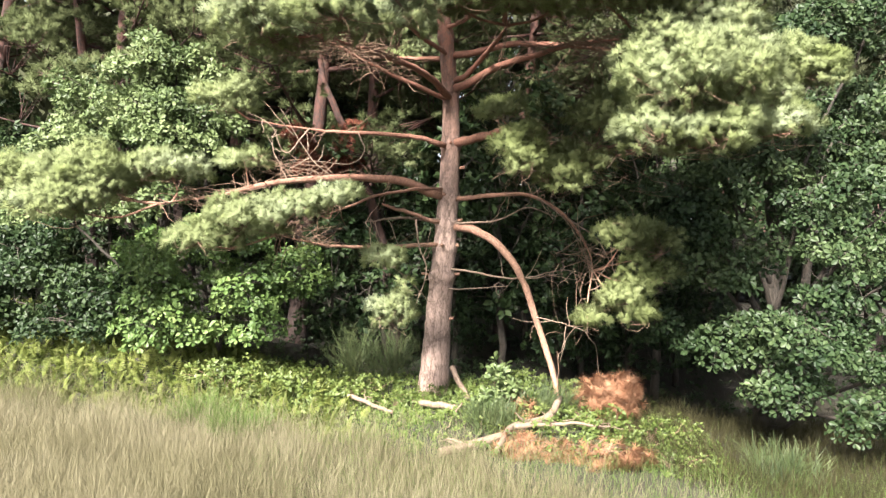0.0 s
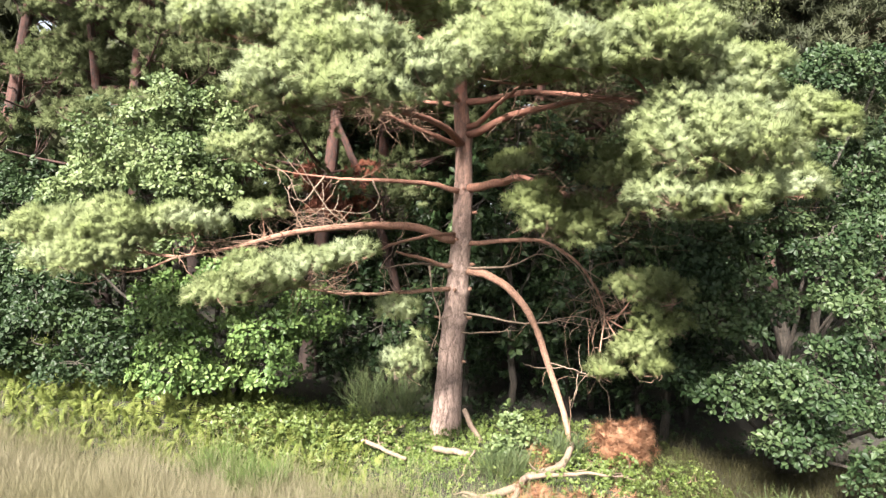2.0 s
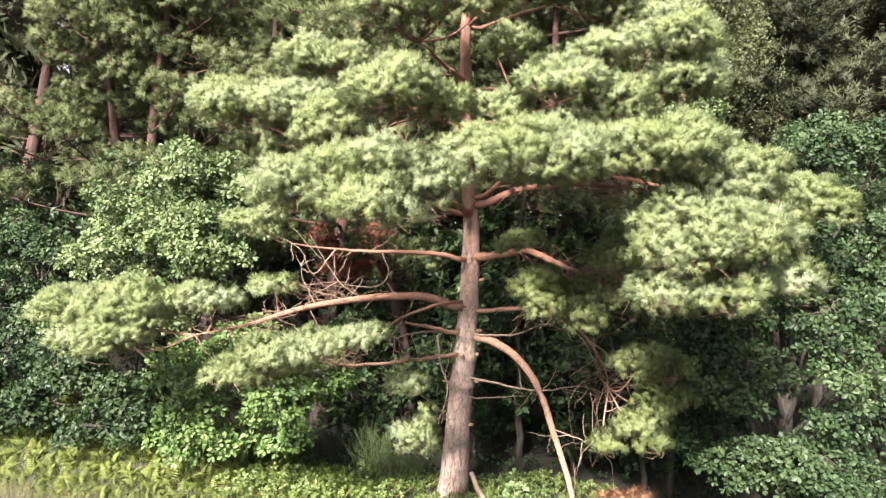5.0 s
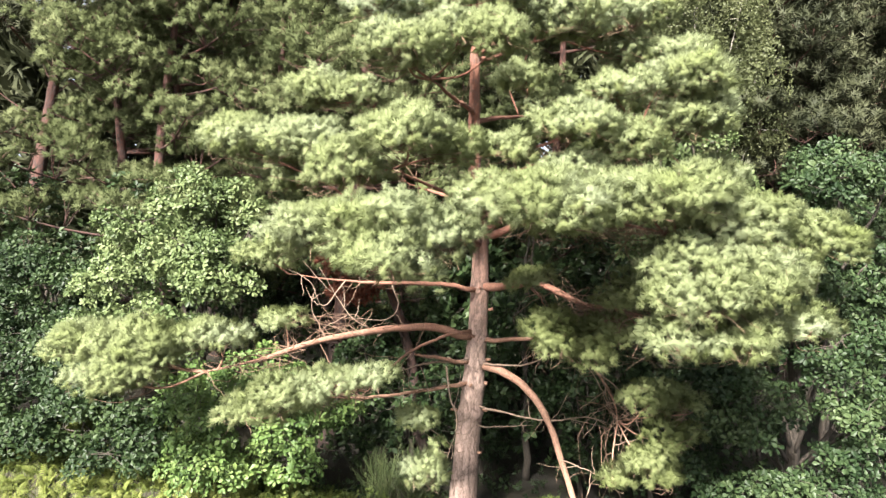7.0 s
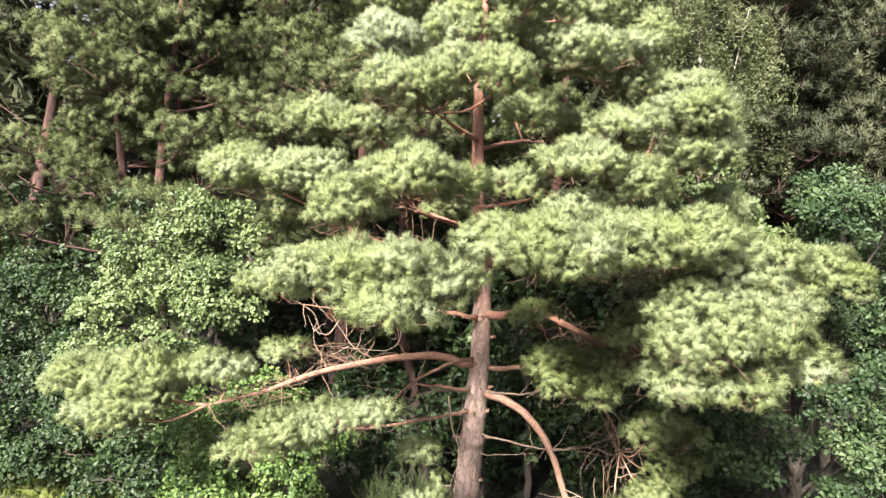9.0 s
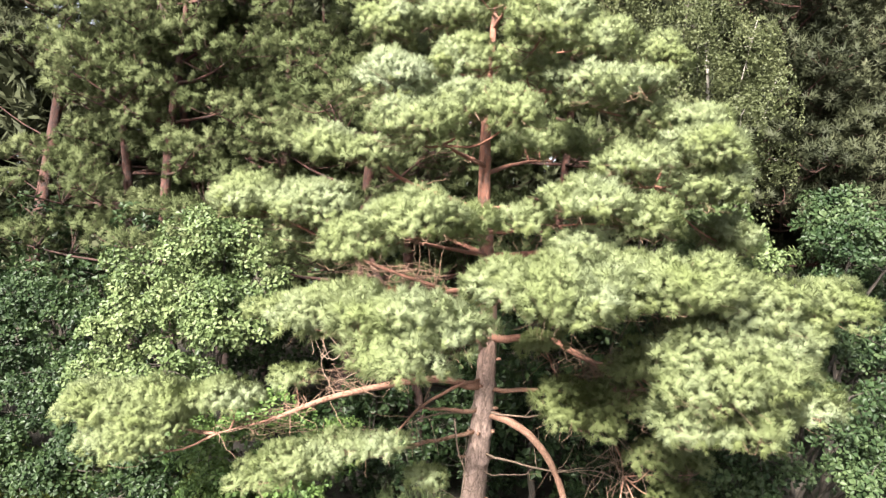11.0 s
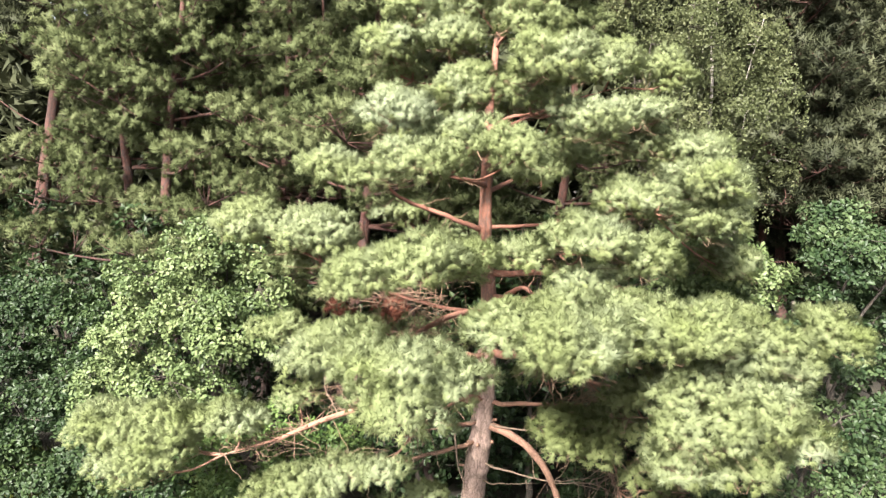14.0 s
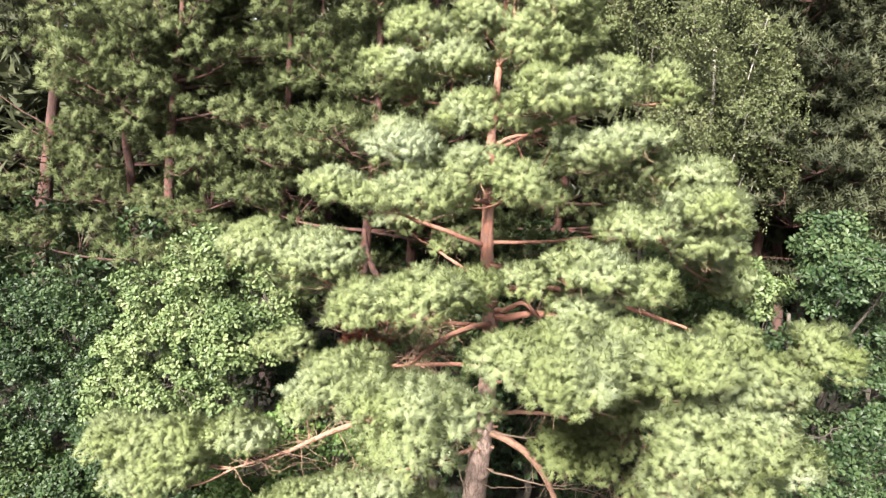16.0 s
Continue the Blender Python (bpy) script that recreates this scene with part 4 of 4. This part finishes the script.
def birch(foot, h, lobes, seed, wood=M_BIRCH_BARK, label="birch with white limbs and hanging small-leaved twigs"):
    t = leafy_tree("birch_tree", foot, (foot[0] - 0.3, foot[1] - 0.3, h), lobes, M_BIRCH, wood, 0.075, label, "birch tree", "birches", r0=0.09,
                   sprays=SPRAYS_FAR, seed=seed, up=-0.5)
    rng = np.random.default_rng(seed + 5)
    mids = np.array([c for c, r, n in lobes])
    rads = np.array([r for c, r, n in lobes])
    k = rng.integers(0, len(mids), 420)
    top = mids[k] + unit(rng.normal(size=(420, 3))) * rads[k] * 0.95
    fall = np.linspace(0, 1, 15)[None, :, None] * rng.uniform(0.5, 1.2, size=(420, 1, 1))
    way = np.array([0, 0, -1.0]) + rng.normal(size=(420, 1, 3)) * np.array([0.12, 0.12, 0.0])
    p = (top[:, None] + fall * way + rng.normal(size=(420, 15, 3)) * 0.03).reshape(-1, 3)
    d = np.array([0, 0, -0.8]) + rng.normal(size=p.shape) * 0.6
    one = leaf(False)
    tagged(solid("hanging_foliage", [scatter((one[0] @ np.array([[1, 0, 0], [0, 0, 1], [0, -1, 0]]).T, one[1]), p, frames(d, rng), rng.uniform(0.04, 0.07, len(p)))], M_BIRCH, t), kind="stuff")
    return t


birch((5.8, 17.6, 0), 11.0, [((6.2, 16.6, 8.4), (0.9, 0.8, 1.0), 672), ((5.2, 16.9, 9.6), (0.9, 0.8, 1.0), 672), ((6.4, 16.9, 10.2), (0.8, 0.8, 1.0), 608), ((5.6, 17.2, 11.2), (0.8, 0.8, 0.9), 480), ((6.9, 16.8, 9.0), (0.8, 0.7, 1.0), 544),
                               ((5.0, 16.8, 7.8), (0.7, 0.7, 0.9), 416), ((7.0, 17.0, 7.6), (0.7, 0.7, 0.8), 384), ((5.9, 17.0, 6.8), (0.8, 0.7, 0.8), 384)], 51)
birch((3.9, 16.2, 0), 9.4, [((3.6, 15.6, 9.6), (0.8, 0.8, 0.8), 544), ((4.4, 15.8, 10.4), (0.8, 0.8, 0.8), 544), ((3.2, 15.9, 10.8), (0.8, 0.8, 0.7), 480), ((4.2, 15.4, 8.4), (0.8, 0.7, 0.8), 448), ((3.9, 15.0, 6.8), (0.8, 0.7, 0.8), 416)], 52, M_OAK_BARK, "slim birch with dark stem and small olive leaves")


# ---- the pine wood behind ----
def forest_pine(h, crown, seed, mat, girth=1.0, bare=8):
    """A tall forest pine with a bare red stem and flat pads from the crown's base up."""
    rng = np.random.default_rng(seed)
    tree = empty("forest_pine", (0, 0, 0), "tall forest pine, red stem and green needle pads darkened for shade", "pine tree", "pine wood")
    zs = np.linspace(-0.3, h, 40)
    line = np.stack([0.3 * np.sin(zs * 0.38 + seed) - 0.3 * math.sin(seed), 0.22 * np.sin(zs * 0.33 + 2 * seed) - 0.22 * math.sin(2 * seed), zs], -1)
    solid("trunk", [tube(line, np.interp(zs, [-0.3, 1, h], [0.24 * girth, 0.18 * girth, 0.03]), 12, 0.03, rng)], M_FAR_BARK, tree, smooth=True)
    z = crown
    while z < h - 0.2:
        for k in range(3):
            az = rng.uniform(0, 6.28)
            reach = (h - z) * 0.28 + 0.6 + rng.uniform(-0.2, 0.5)
            d = np.array([math.cos(az), math.sin(az), 0])
            b = line[np.argmin(abs(zs - z))]
            e = b + d * reach + np.array([0, 0, rng.uniform(0.2, 0.9)])
            ln = spline([b, (b + e) / 2 - np.array([0, 0, 0.15]), e], 6)
            wood, green = [tube(ln, np.linspace(0.045, 0.012, 6), 5, 0.05, rng)], []
            for c, s in ((e, 1.0), ((b + 2 * e) / 3 + rng.normal(size=3) * 0.3, 0.85), ((2 * b + e) / 3 + rng.normal(size=3) * 0.35, 0.6)):
                p, w, high = plume(c + np.array([0, 0, 0.15]), (1.0 * s, 1.0 * s, 0.3 * s), 48 * s, rng, 0.3, 0.21, (0, -0.05, 0.4), 7)
                green += shoots(p, w, PUFFS_MID if mat is M_NEEDLE_MID else PUFFS_FAR, rng)
                wood += twigs(p[::5], ln[3:], rng, 0.009)
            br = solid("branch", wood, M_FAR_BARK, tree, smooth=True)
            tagged(solid("needle_foliage", green, mat, br, smooth=True), kind="stuff")
        z += rng.uniform(0.8, 1.2)
    for k in range(bare):
        zz = rng.uniform(2 if bare < 9 else 4.5, crown)
        az = rng.uniform(0, 6.28)
        b = line[np.argmin(abs(zs - zz))]
        e = b + np.array([math.cos(az), math.sin(az), rng.uniform(-.2, .3 if bare < 9 else 1.0)]) * rng.uniform(0.5, 1.6 if bare < 9 else 2.4)
        solid("dead_branch", [tube(wiggle(spline([b, e], 7), 0.08, rng), np.linspace(0.025, 0.006, 7), 5)], M_FAR_BARK, tree, smooth=True)
    return tree


def pine_wood():
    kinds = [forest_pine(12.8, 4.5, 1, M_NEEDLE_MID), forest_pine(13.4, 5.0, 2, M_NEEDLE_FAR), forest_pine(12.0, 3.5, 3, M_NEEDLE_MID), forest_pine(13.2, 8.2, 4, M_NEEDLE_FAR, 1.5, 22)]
    spots = [(-3.2, 14.5, 0), (-1.2, 15.2, 2), (-5.8, 17.2, 0), (-9.3, 17.6, 2), (-7.4, 15.9, 2), (-12.7, 18.4, 3), (-7.4, 19.2, 0), (8.9, 18.9, 1), (1.4, 17.4, 0), (11.0, 17.6, 1), (7.4, 19.6, 1), (9.9, 20.8, 1),
             (-4.2, 20.5, 1)]
    used = set()
    rng = np.random.default_rng(5)
    for x, y, k in spots:
        z = float(ground_z(x, y))
        s = rng.uniform(0.92, 1.12)
        m = pose(x, y, z, rng.uniform(-4, 4), rng.uniform(-4, 4), rng.uniform(0, 360))
        if k not in used:
            used.add(k)
            kinds[k].matrix_basis = m
        else:
            copy_thing(kinds[k], m).scale = (s, s, s)


def far_wood():
    """The depth of the wood, where stems and crowns close up."""
    rng = np.random.default_rng(44)
    n = 24000
    x, y = rng.uniform(-42, 40, n), rng.uniform(22.5, 34, n)
    top = 17.0 + 1.5 * np.sin(x * 0.7) + 1.2 * np.sin(x * 1.7 + y) - 7.6 * np.exp(-((x / y + 0.61) / 0.08) ** 2)
    z = rng.uniform(0, 1, n) ** 0.8 * top
    p = np.stack([x, y, z], -1)
    p = p[field(p, 0.9, 23) > -0.55]
    big = [(v * 4.2, f) for v, f in (tuft(10, 0.21, 0.032, rng) for _ in range(4))]
    tagged(solid("far_wood", shoots(p, rng.normal(size=p.shape) * 0.5 + np.array([0, -0.5, 0.8]), big, rng), M_NEEDLE_FAR), "depth of the pine wood, needles darkened for shade", "pine wood", kind="stuff")


pine_wood()
far_wood()


def dead_pine():
    """A leaning dead pine behind the big one, with rust-red needles."""
    rng = np.random.default_rng(46)
    foot = (-0.9, 14.0, float(ground_z(-0.9, 14.0)) - 0.05)
    tree = empty("dead_pine", foot, "leaning dead pine with red stem darkened for shade and rusty needles", "pine tree")
    stem = wiggle(spline([foot, (-1.3, 13.8, 2.5), (-1.75, 13.6, 4.0), (-2.35, 13.55, 5.4), (-2.5, 13.5, 6.2)], 24), 0.08, rng)
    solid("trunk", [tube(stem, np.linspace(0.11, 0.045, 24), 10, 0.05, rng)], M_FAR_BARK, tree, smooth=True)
    for c, r, k in (((-2.3, 13.2, 3.85), (0.7, 0.45, 0.45), 70), ((-1.8, 13.2, 4.4), (0.45, 0.4, 0.35), 34), ((-2.7, 13.2, 4.4), (0.4, 0.4, 0.3), 26)):
        b = stem[np.argmin(((stem - np.array(c)) ** 2).sum(1))]
        p, w, high = plume(c, r, k, rng, 0.16)
        br = solid("branch", [tube(wiggle(spline([b, c], 8), 0.06, rng), np.linspace(0.03, 0.012, 8), 6)] + twigs(p[::4], np.array([c]), rng, 0.006), M_FAR_BARK, tree, smooth=True)
        tagged(solid("dead_foliage", shoots(p, w, PUFFS, rng), M_DEAD_DARK, br), kind="stuff")


dead_pine()


# ---- the bank, the grass and what lies on it ----
def blade(h, lean, width=0.0022):
    """A stalk of grass, bowed over towards its tip."""
    v = [(-width, 0, 0), (width, 0, 0), (0, lean * 0.4, h * 0.62), (-width * 0.8, lean * 0.36, h * 0.56), (width * 0.8, lean * 0.36, h * 0.56), (0, lean, h * 0.97)]
    return np.array(v), np.array([(0, 1, 2), (3, 4, 5)])


def seed_stalk(h, lean):
    """A tall thin stalk with a loose seed head."""
    v, f = blade(h, lean, 0.0014)
    out = [(v, f)]
    for i in range(5):
        c = np.array([0, lean * (0.72 + 0.07 * i), h * (0.80 + 0.05 * i)])
        w = 0.003 + 0.002 * (4 - i) / 4
        out.append((np.array([c, c + np.array([w * (-1) ** i, 0.002, 0.012]), c + np.array([0, 0.003, 0.026])]), np.array([(0, 1, 2)])))
    return merge(out)


def sow(name, n, box, keep, kinds, mat, label, category, seed, lo=0.7, hi=1.3, tilt=0.2):
    rng = np.random.default_rng(seed)
    x, y = rng.uniform(box[0], box[1], n), rng.uniform(box[2], box[3], n)
    k = keep(x, y, rng.random(n))
    x, y = x[k], y[k]
    p = np.stack([x, y, ground_z(x, y) - 0.01], -1)
    up = np.tile([0, 0, 1.0], (len(p), 1)) + rng.normal(size=p.shape) * tilt
    return tagged(solid(name, shoots(p, up, kinds, rng, lo, hi), mat), label, category, kind="stuff")


BLADES = [blade(0.36, 0.07), blade(0.42, 0.13), blade(0.3, 0.03), blade(0.46, 0.18), blade(0.33, 0.1)]
STALKS = [seed_stalk(0.55, 0.12), seed_stalk(0.62, 0.2), seed_stalk(0.5, 0.05)]
sow("meadow_grass", 260000, (-11, 4, 5.0, 11), lambda x, y, u: (y < edge_y(x) + 0.25 * np.sin(x * 5)) & (u < np.clip((y - 4.0) / 2.5, 0.15, 1) * np.where(x > -1.5, 0.55, 1)), BLADES, M_GRASS, "pale dry meadow grass in seed", "grass", 61, tilt=0.2)
sow("seeding_grass", 16000, (-11, 3, 6.0, 11), lambda x, y, u: (y < edge_y(x) + 0.5) & (u < np.clip(1 - (edge_y(x) - y) / 2.2, 0.1, 1)), STALKS, M_GRASS, "taller grass stalks with loose seed heads", "grass", 65, 0.7, 1.15, 0.25)
sow("bank_grass", 56000, (-9, 7, 6.6, 13), lambda x, y, u: ((y > edge_y(x) - 0.5) & (u < 0.9 - 0.22 * np.abs(y - edge_y(x) - 0.3))) | ((x > -2.2) & (x < 3.0) & (y > edge_y(x) - 2.0) & (y < edge_y(x)) & (u < 0.8)), BLADES, M_GRASS_GREEN, "fresh green grass along the bank", "grass", 62, 0.6, 1.1, 0.35)
sow("shade_grass", 60000, (1.8, 10, 6.4, 12), lambda x, y, u: (x > 3.2 - 0.5 * (y - 8)) & (u < 0.85 - 0.15 * np.sin(x * 3 + y * 2)), BLADES, M_GRASS_OLIVE, "olive brown grass by the oak, darkened for its shade", "grass", 64, 0.6, 1.3, 0.5)


def frond(n, length, rng):
    """A bracken frond: a bowed stem with pairs of leaflets that shorten to the tip."""
    v, f = [], []
    for i in range(n):
        s = (i + 1) / n
        c = np.array([0, 0.55 * length * s ** 1.5, length * (s - 0.35 * s ** 2.2)])
        w = length * 0.30 * (1 - s) ** 0.7 * min(1, s * 3) + 0.01
        for sgn in (-1, 1):
            o = len(v)
            t = c + np.array([sgn * w, 0.25 * w, -0.12 * w])
            v += [c + np.array([0, -0.023, 0]), c + np.array([0, 0.023, 0]), c + np.array([sgn * w * .55, 0.16 * w + 0.012, 0.01]), t]
            f += [(o, o + 1, o + 2), (o, o + 2, o + 3)]
    return np.array(v), np.array(f)


FRONDS = [frond(9, 0.42, RNG) for _ in range(3)]
sow("bracken", 12500, (-12, -1.2, 8.8, 13.2), lambda x, y, u: (y > edge_y(x) + 0.2) & (y < edge_y(x) + 2.8) & (x < -2.0 + 0.8 * u), FRONDS, M_FERN, "yellow-green bracken on the bank below the oaks", "bracken", 63, 0.4, 0.95, 0.9)


def bushlet(name, lobes, mat, size, label, category, seed, sprays=None, group="", up=0.6):
    rng = np.random.default_rng(seed)
    out, thin = [], []
    for c, r, n in lobes:
        c = (c[0], c[1], c[2] + float(ground_z(c[0], c[1])))
        p, w = lobe(c, r, n, rng, up, -0.6, 0.3)
        p[:, 2] = np.maximum(p[:, 2], ground_z(p[:, 0], p[:, 1]) + 0.02)
        out += shoots(p, w, sprays or SPRAYS_FAR, rng, size * 0.7, size * 1.25)
        foot = np.array([[c[0], c[1], float(ground_z(c[0], c[1])) - 0.03]])
        thin += twigs(p[::5], foot, rng, 0.004, 0.05)
    ob = empty(name, (lobes[0][0][0], lobes[0][0][1], float(ground_z(*lobes[0][0][:2]))), label, category, group)
    tagged(solid("stem_clump", thin, M_TWIG, ob), kind="stuff")
    tagged(solid("leaf_foliage", out, mat, ob), kind="stuff")
    return ob


def ground_cover(name, n, box, keep, mat, size, high, label, seed):
    """Low leafy growth in mounds over the soil."""
    rng = np.random.default_rng(seed)
    x, y = rng.uniform(box[0], box[1], n), rng.uniform(box[2], box[3], n)
    k = keep(x, y, rng.random(n))
    x, y = x[k], y[k]
    lump = np.clip(0.5 + 0.7 * field(np.stack([x, y, x * 0], -1), 2.2, seed), 0, 1)
    p = np.stack([x, y, ground_z(x, y) + 0.02 + high * lump * rng.random(len(x)) ** 0.6], -1)
    up = np.array([0, -0.35, 1.0]) + rng.normal(size=p.shape) * 0.4
    return tagged(solid(name, shoots(p, up, SPRAYS_FAR, rng, size * 0.7, size * 1.3), mat), label, "undergrowth", kind="stuff")


ground_cover("bank_undergrowth", 5200, (-3.6, 4.2, 8.6, 12.4), lambda x, y, u: (y > edge_y(x) + 0.25) & (np.hypot(x + 0.17, y - 11.75) > 0.4) & (u < np.where((x > -0.3) & (x < 2.7) & (y < 9.95), 0.22, 0.9)), M_BRAMBLE, 0.055, 0.3, "low bramble, ivy and nettle leaves on the bank", 75)
# Floor plants take the same leaf tone, darkened for shade under the trees.
ground_cover("wood_floor_plants", 3600, (-14, 12, 11.6, 21), lambda x, y, u: (np.hypot(x + 0.17, y - 11.75) > 0.5) & (y > 12.0), M_OAK_SHADE, 0.085, 0.35, "low leaves on the floor of the wood, darkened for shade", 76)
bushlet("bramble_patch", [((-2.4, 11.0, 0.15), (0.8, 0.6, 0.3), 200), ((-3.4, 10.6, 0.2), (0.8, 0.6, 0.35), 200), ((-1.5, 11.1, 0.15), (0.7, 0.6, 0.3), 170)], M_BRAMBLE, 0.08, "bright green bramble and nettle leaves", "bramble", 71, group="brambles")
bushlet("bramble_patch", [((-0.8, 10.8, 0.1), (0.6, 0.5, 0.25), 130), ((-0.3, 11.0, 0.1), (0.5, 0.4, 0.2), 90)], M_BRAMBLE, 0.07, "green brambles at the foot of the pine", "bramble", 72, group="brambles")
bushlet("bramble_patch", [((2.4, 10.0, 0.2), (0.7, 0.5, 0.25), 170), ((3.0, 9.8, 0.15), (0.7, 0.5, 0.25), 170), ((3.1, 9.0, 0.05), (0.7, 0.5, 0.2), 160), ((3.6, 10.2, 0.1), (0.5, 0.5, 0.3), 110)], M_BRAMBLE, 0.065, "low green brambles over cut branches", "bramble", 73, group="brambles")
bushlet("oak_sapling", [((0.85, 10.3, 0.55), (0.32, 0.28, 0.3), 80), ((0.75, 10.2, 0.3), (0.32, 0.25, 0.22), 60), ((1.05, 10.3, 0.3), (0.28, 0.25, 0.22), 50)], M_OAK_LIGHT, 0.1, "small bluish green oak sapling near the trunk", "oak sapling", 74, sprays=SPRAYS)


def broom(name, place, h, n, seed, mat, label):
    """Upright thin green switches from one foot."""
    rng = np.random.default_rng(seed)
    foot = np.array([place[0], place[1], float(ground_z(*place)) - 0.03])
    out = []
    for _ in range(n):
        d = unit(np.array([rng.normal() * 0.38, rng.normal() * 0.38, 1.0]))
        ln = h * rng.uniform(0.5, 1.0)
        st = foot + np.array([rng.normal() * 0.14, rng.normal() * 0.14, 0])
        l5 = wiggle(spline([st, st + d * ln * 0.5, st + d * ln + np.array([0, 0, -0.08])], 6), 0.03, rng)
        out.append(tube(l5, np.linspace(0.006, 0.002, 6), 3))
        for i in (2, 3, 4, 5):
            for _ in range(2):
                w = unit(d + rng.normal(size=3) * 0.45)
                out.append(tube(np.array([l5[i], l5[i] + w * 0.1, l5[i] + w * 0.2]), [0.004, 0.003, 0.0015], 3))
    return tagged(solid(name, out, mat), label, "broom bush", "broom bushes")


broom("broom_bush", (-1.7, 12.4), 1.2, 70, 81, M_BROOM, "tall green broom bush in the shade behind the bank")
broom("broom_bush", (-2.7, 9.0), 0.6, 120, 82, M_GRASS_GREEN, "bright green broom tuft in the grass")
broom("broom_bush", (-3.3, 9.4), 0.55, 110, 83, M_GRASS_GREEN, "bright green broom tuft in the grass")
broom("broom_bush", (0.7, 9.9), 0.5, 110, 84, M_BROOM, "grey-green broom tuft among fallen twigs")
broom("broom_bush", (1.6, 10.6), 0.6, 90, 85, M_BROOM, "green broom at the foot of the broken limb")
broom("broom_bush", (-1.0, 12.6), 1.1, 90, 86, M_BROOM, "tall green broom bush in the shade behind the bank")
broom("broom_bush", (4.3, 8.6), 0.6, 90, 87, M_BROOM, "broom tuft at the right edge, darkened for shade")


def wood_piece(name, points, r0, r1, label, category, mat=M_DEADWOOD, sprigs=0, seed=1, group=""):
    rng = np.random.default_rng(seed)
    ln = wiggle(spline(points, 18), 0.03, rng)
    out = [tube(ln, np.linspace(r0, r1, 18), 9, 0.05, rng)]
    for _ in range(sprigs):
        i = rng.integers(4, 17)
        w = unit(ln[i] - ln[i - 3] + rng.normal(size=3) * 0.6)
        w[2] = abs(w[2]) * 0.5
        s = rng.uniform(0.2, 0.6)
        out.append(tube(wiggle(spline([ln[i], ln[i] + w * s], 6), 0.05, rng), np.linspace(r1 * 0.6, 0.003, 6), 4))
    return tagged(solid(name, out, mat, smooth=True), label, category, group)


wood_piece("fallen_branch", [(1.8, 10.5, 0.2), (1.56, 10.0, 0.06), (1.05, 9.6, 0.03), (0.84, 9.3, 0.0), (0.45, 9.0, -0.03), (0.0, 8.7, -0.05)], 0.05, 0.06, "thick bare forked branch lying in the grass", "branch", sprigs=4, seed=91, group="fallen wood")
wood_piece("fallen_branch", [(1.0, 9.55, 0.04), (1.8, 9.7, 0.04), (2.5, 9.8, -0.02)], 0.04, 0.012, "bare branch lying across the brambles", "branch", sprigs=8, seed=92, group="fallen wood")
wood_piece("fallen_branch", [(0.95, 9.45, 0.05), (0.85, 9.1, 0.0), (0.72, 8.75, -0.04)], 0.045, 0.035, "short stout side branch on the ground", "branch", seed=93, group="fallen wood")
wood_piece("leaning_log", [(0.13, 11.45, 0.46), (0.27, 11.3, 0.22), (0.41, 11.15, -0.02)], 0.045, 0.045, "peeled pale log leaning on the pine's foot", "log", seed=94, group="fallen wood")
wood_piece("fallen_log", [(-1.48, 10.7, 0.12), (-1.1, 10.5, 0.06), (-0.75, 10.3, 0.0)], 0.035, 0.03, "thin pale log among the brambles", "log", sprigs=2, seed=95, group="fallen wood")
wood_piece("fallen_log", [(-0.33, 10.6, 0.06), (-0.05, 10.5, 0.05), (0.2, 10.4, 0.04)], 0.05, 0.05, "short sawn pale log on the ground", "log", seed=96, group="fallen wood")
wood_piece("fallen_branch", [(0.3, 10.3, 0.15), (0.15, 10.0, 0.0), (0.05, 9.8, -0.1)], 0.015, 0.008, "thin bare stick lying in the grass", "branch", seed=97, group="fallen wood")


def heap(name, c, r, n, label, seed):
    """A mound of dead pine twigs with rust-red needles."""
    rng = np.random.default_rng(seed)
    c = (c[0], c[1], c[2] + float(ground_z(c[0], c[1])))
    ob = empty(name, c, label, "brushwood heap", "brushwood")
    p, d = pad(c, r, n, rng, gaps=-2, out=(0, -0.2, 0.1), low=0.8, apart=0.045)
    p[:, 2] = np.maximum(p[:, 2], ground_z(p[:, 0], p[:, 1]) + 0.02)
    tagged(solid("dead_foliage", shoots(p, d * np.array([1, 1, 0.3]) + np.array([0.25, -0.3, -0.45]) + rng.normal(size=d.shape) * 0.35, DEAD_TUFTS, rng, 0.6, 1.0), M_DEAD, ob), kind="stuff")
    tagged(solid("twig_spray", twigs((p + (p - np.array(c)) * 0.12)[::5], np.array([c]), rng, 0.006, 0.1), M_TWIG, ob), kind="stuff")
    return ob


heap("brushwood_heap", (2.6, 10.65, 0.36), (0.38, 0.36, 0.4), 260, "rounded heap of dead pine brush with rust-red needles", 101)
heap("brushwood_heap", (1.25, 10.3, 0.12), (0.25, 0.25, 0.2), 35, "small pile of rusty dead pine twigs", 102)
heap("brushwood_heap", (1.9, 8.95, 0.05), (0.62, 0.45, 0.14), 130, "flattened rusty dead pine brush in the grass", 103)
heap("brushwood_heap", (1.05, 8.95, 0.05), (0.5, 0.35, 0.12), 90, "flattened rusty dead pine brush in the grass", 104)
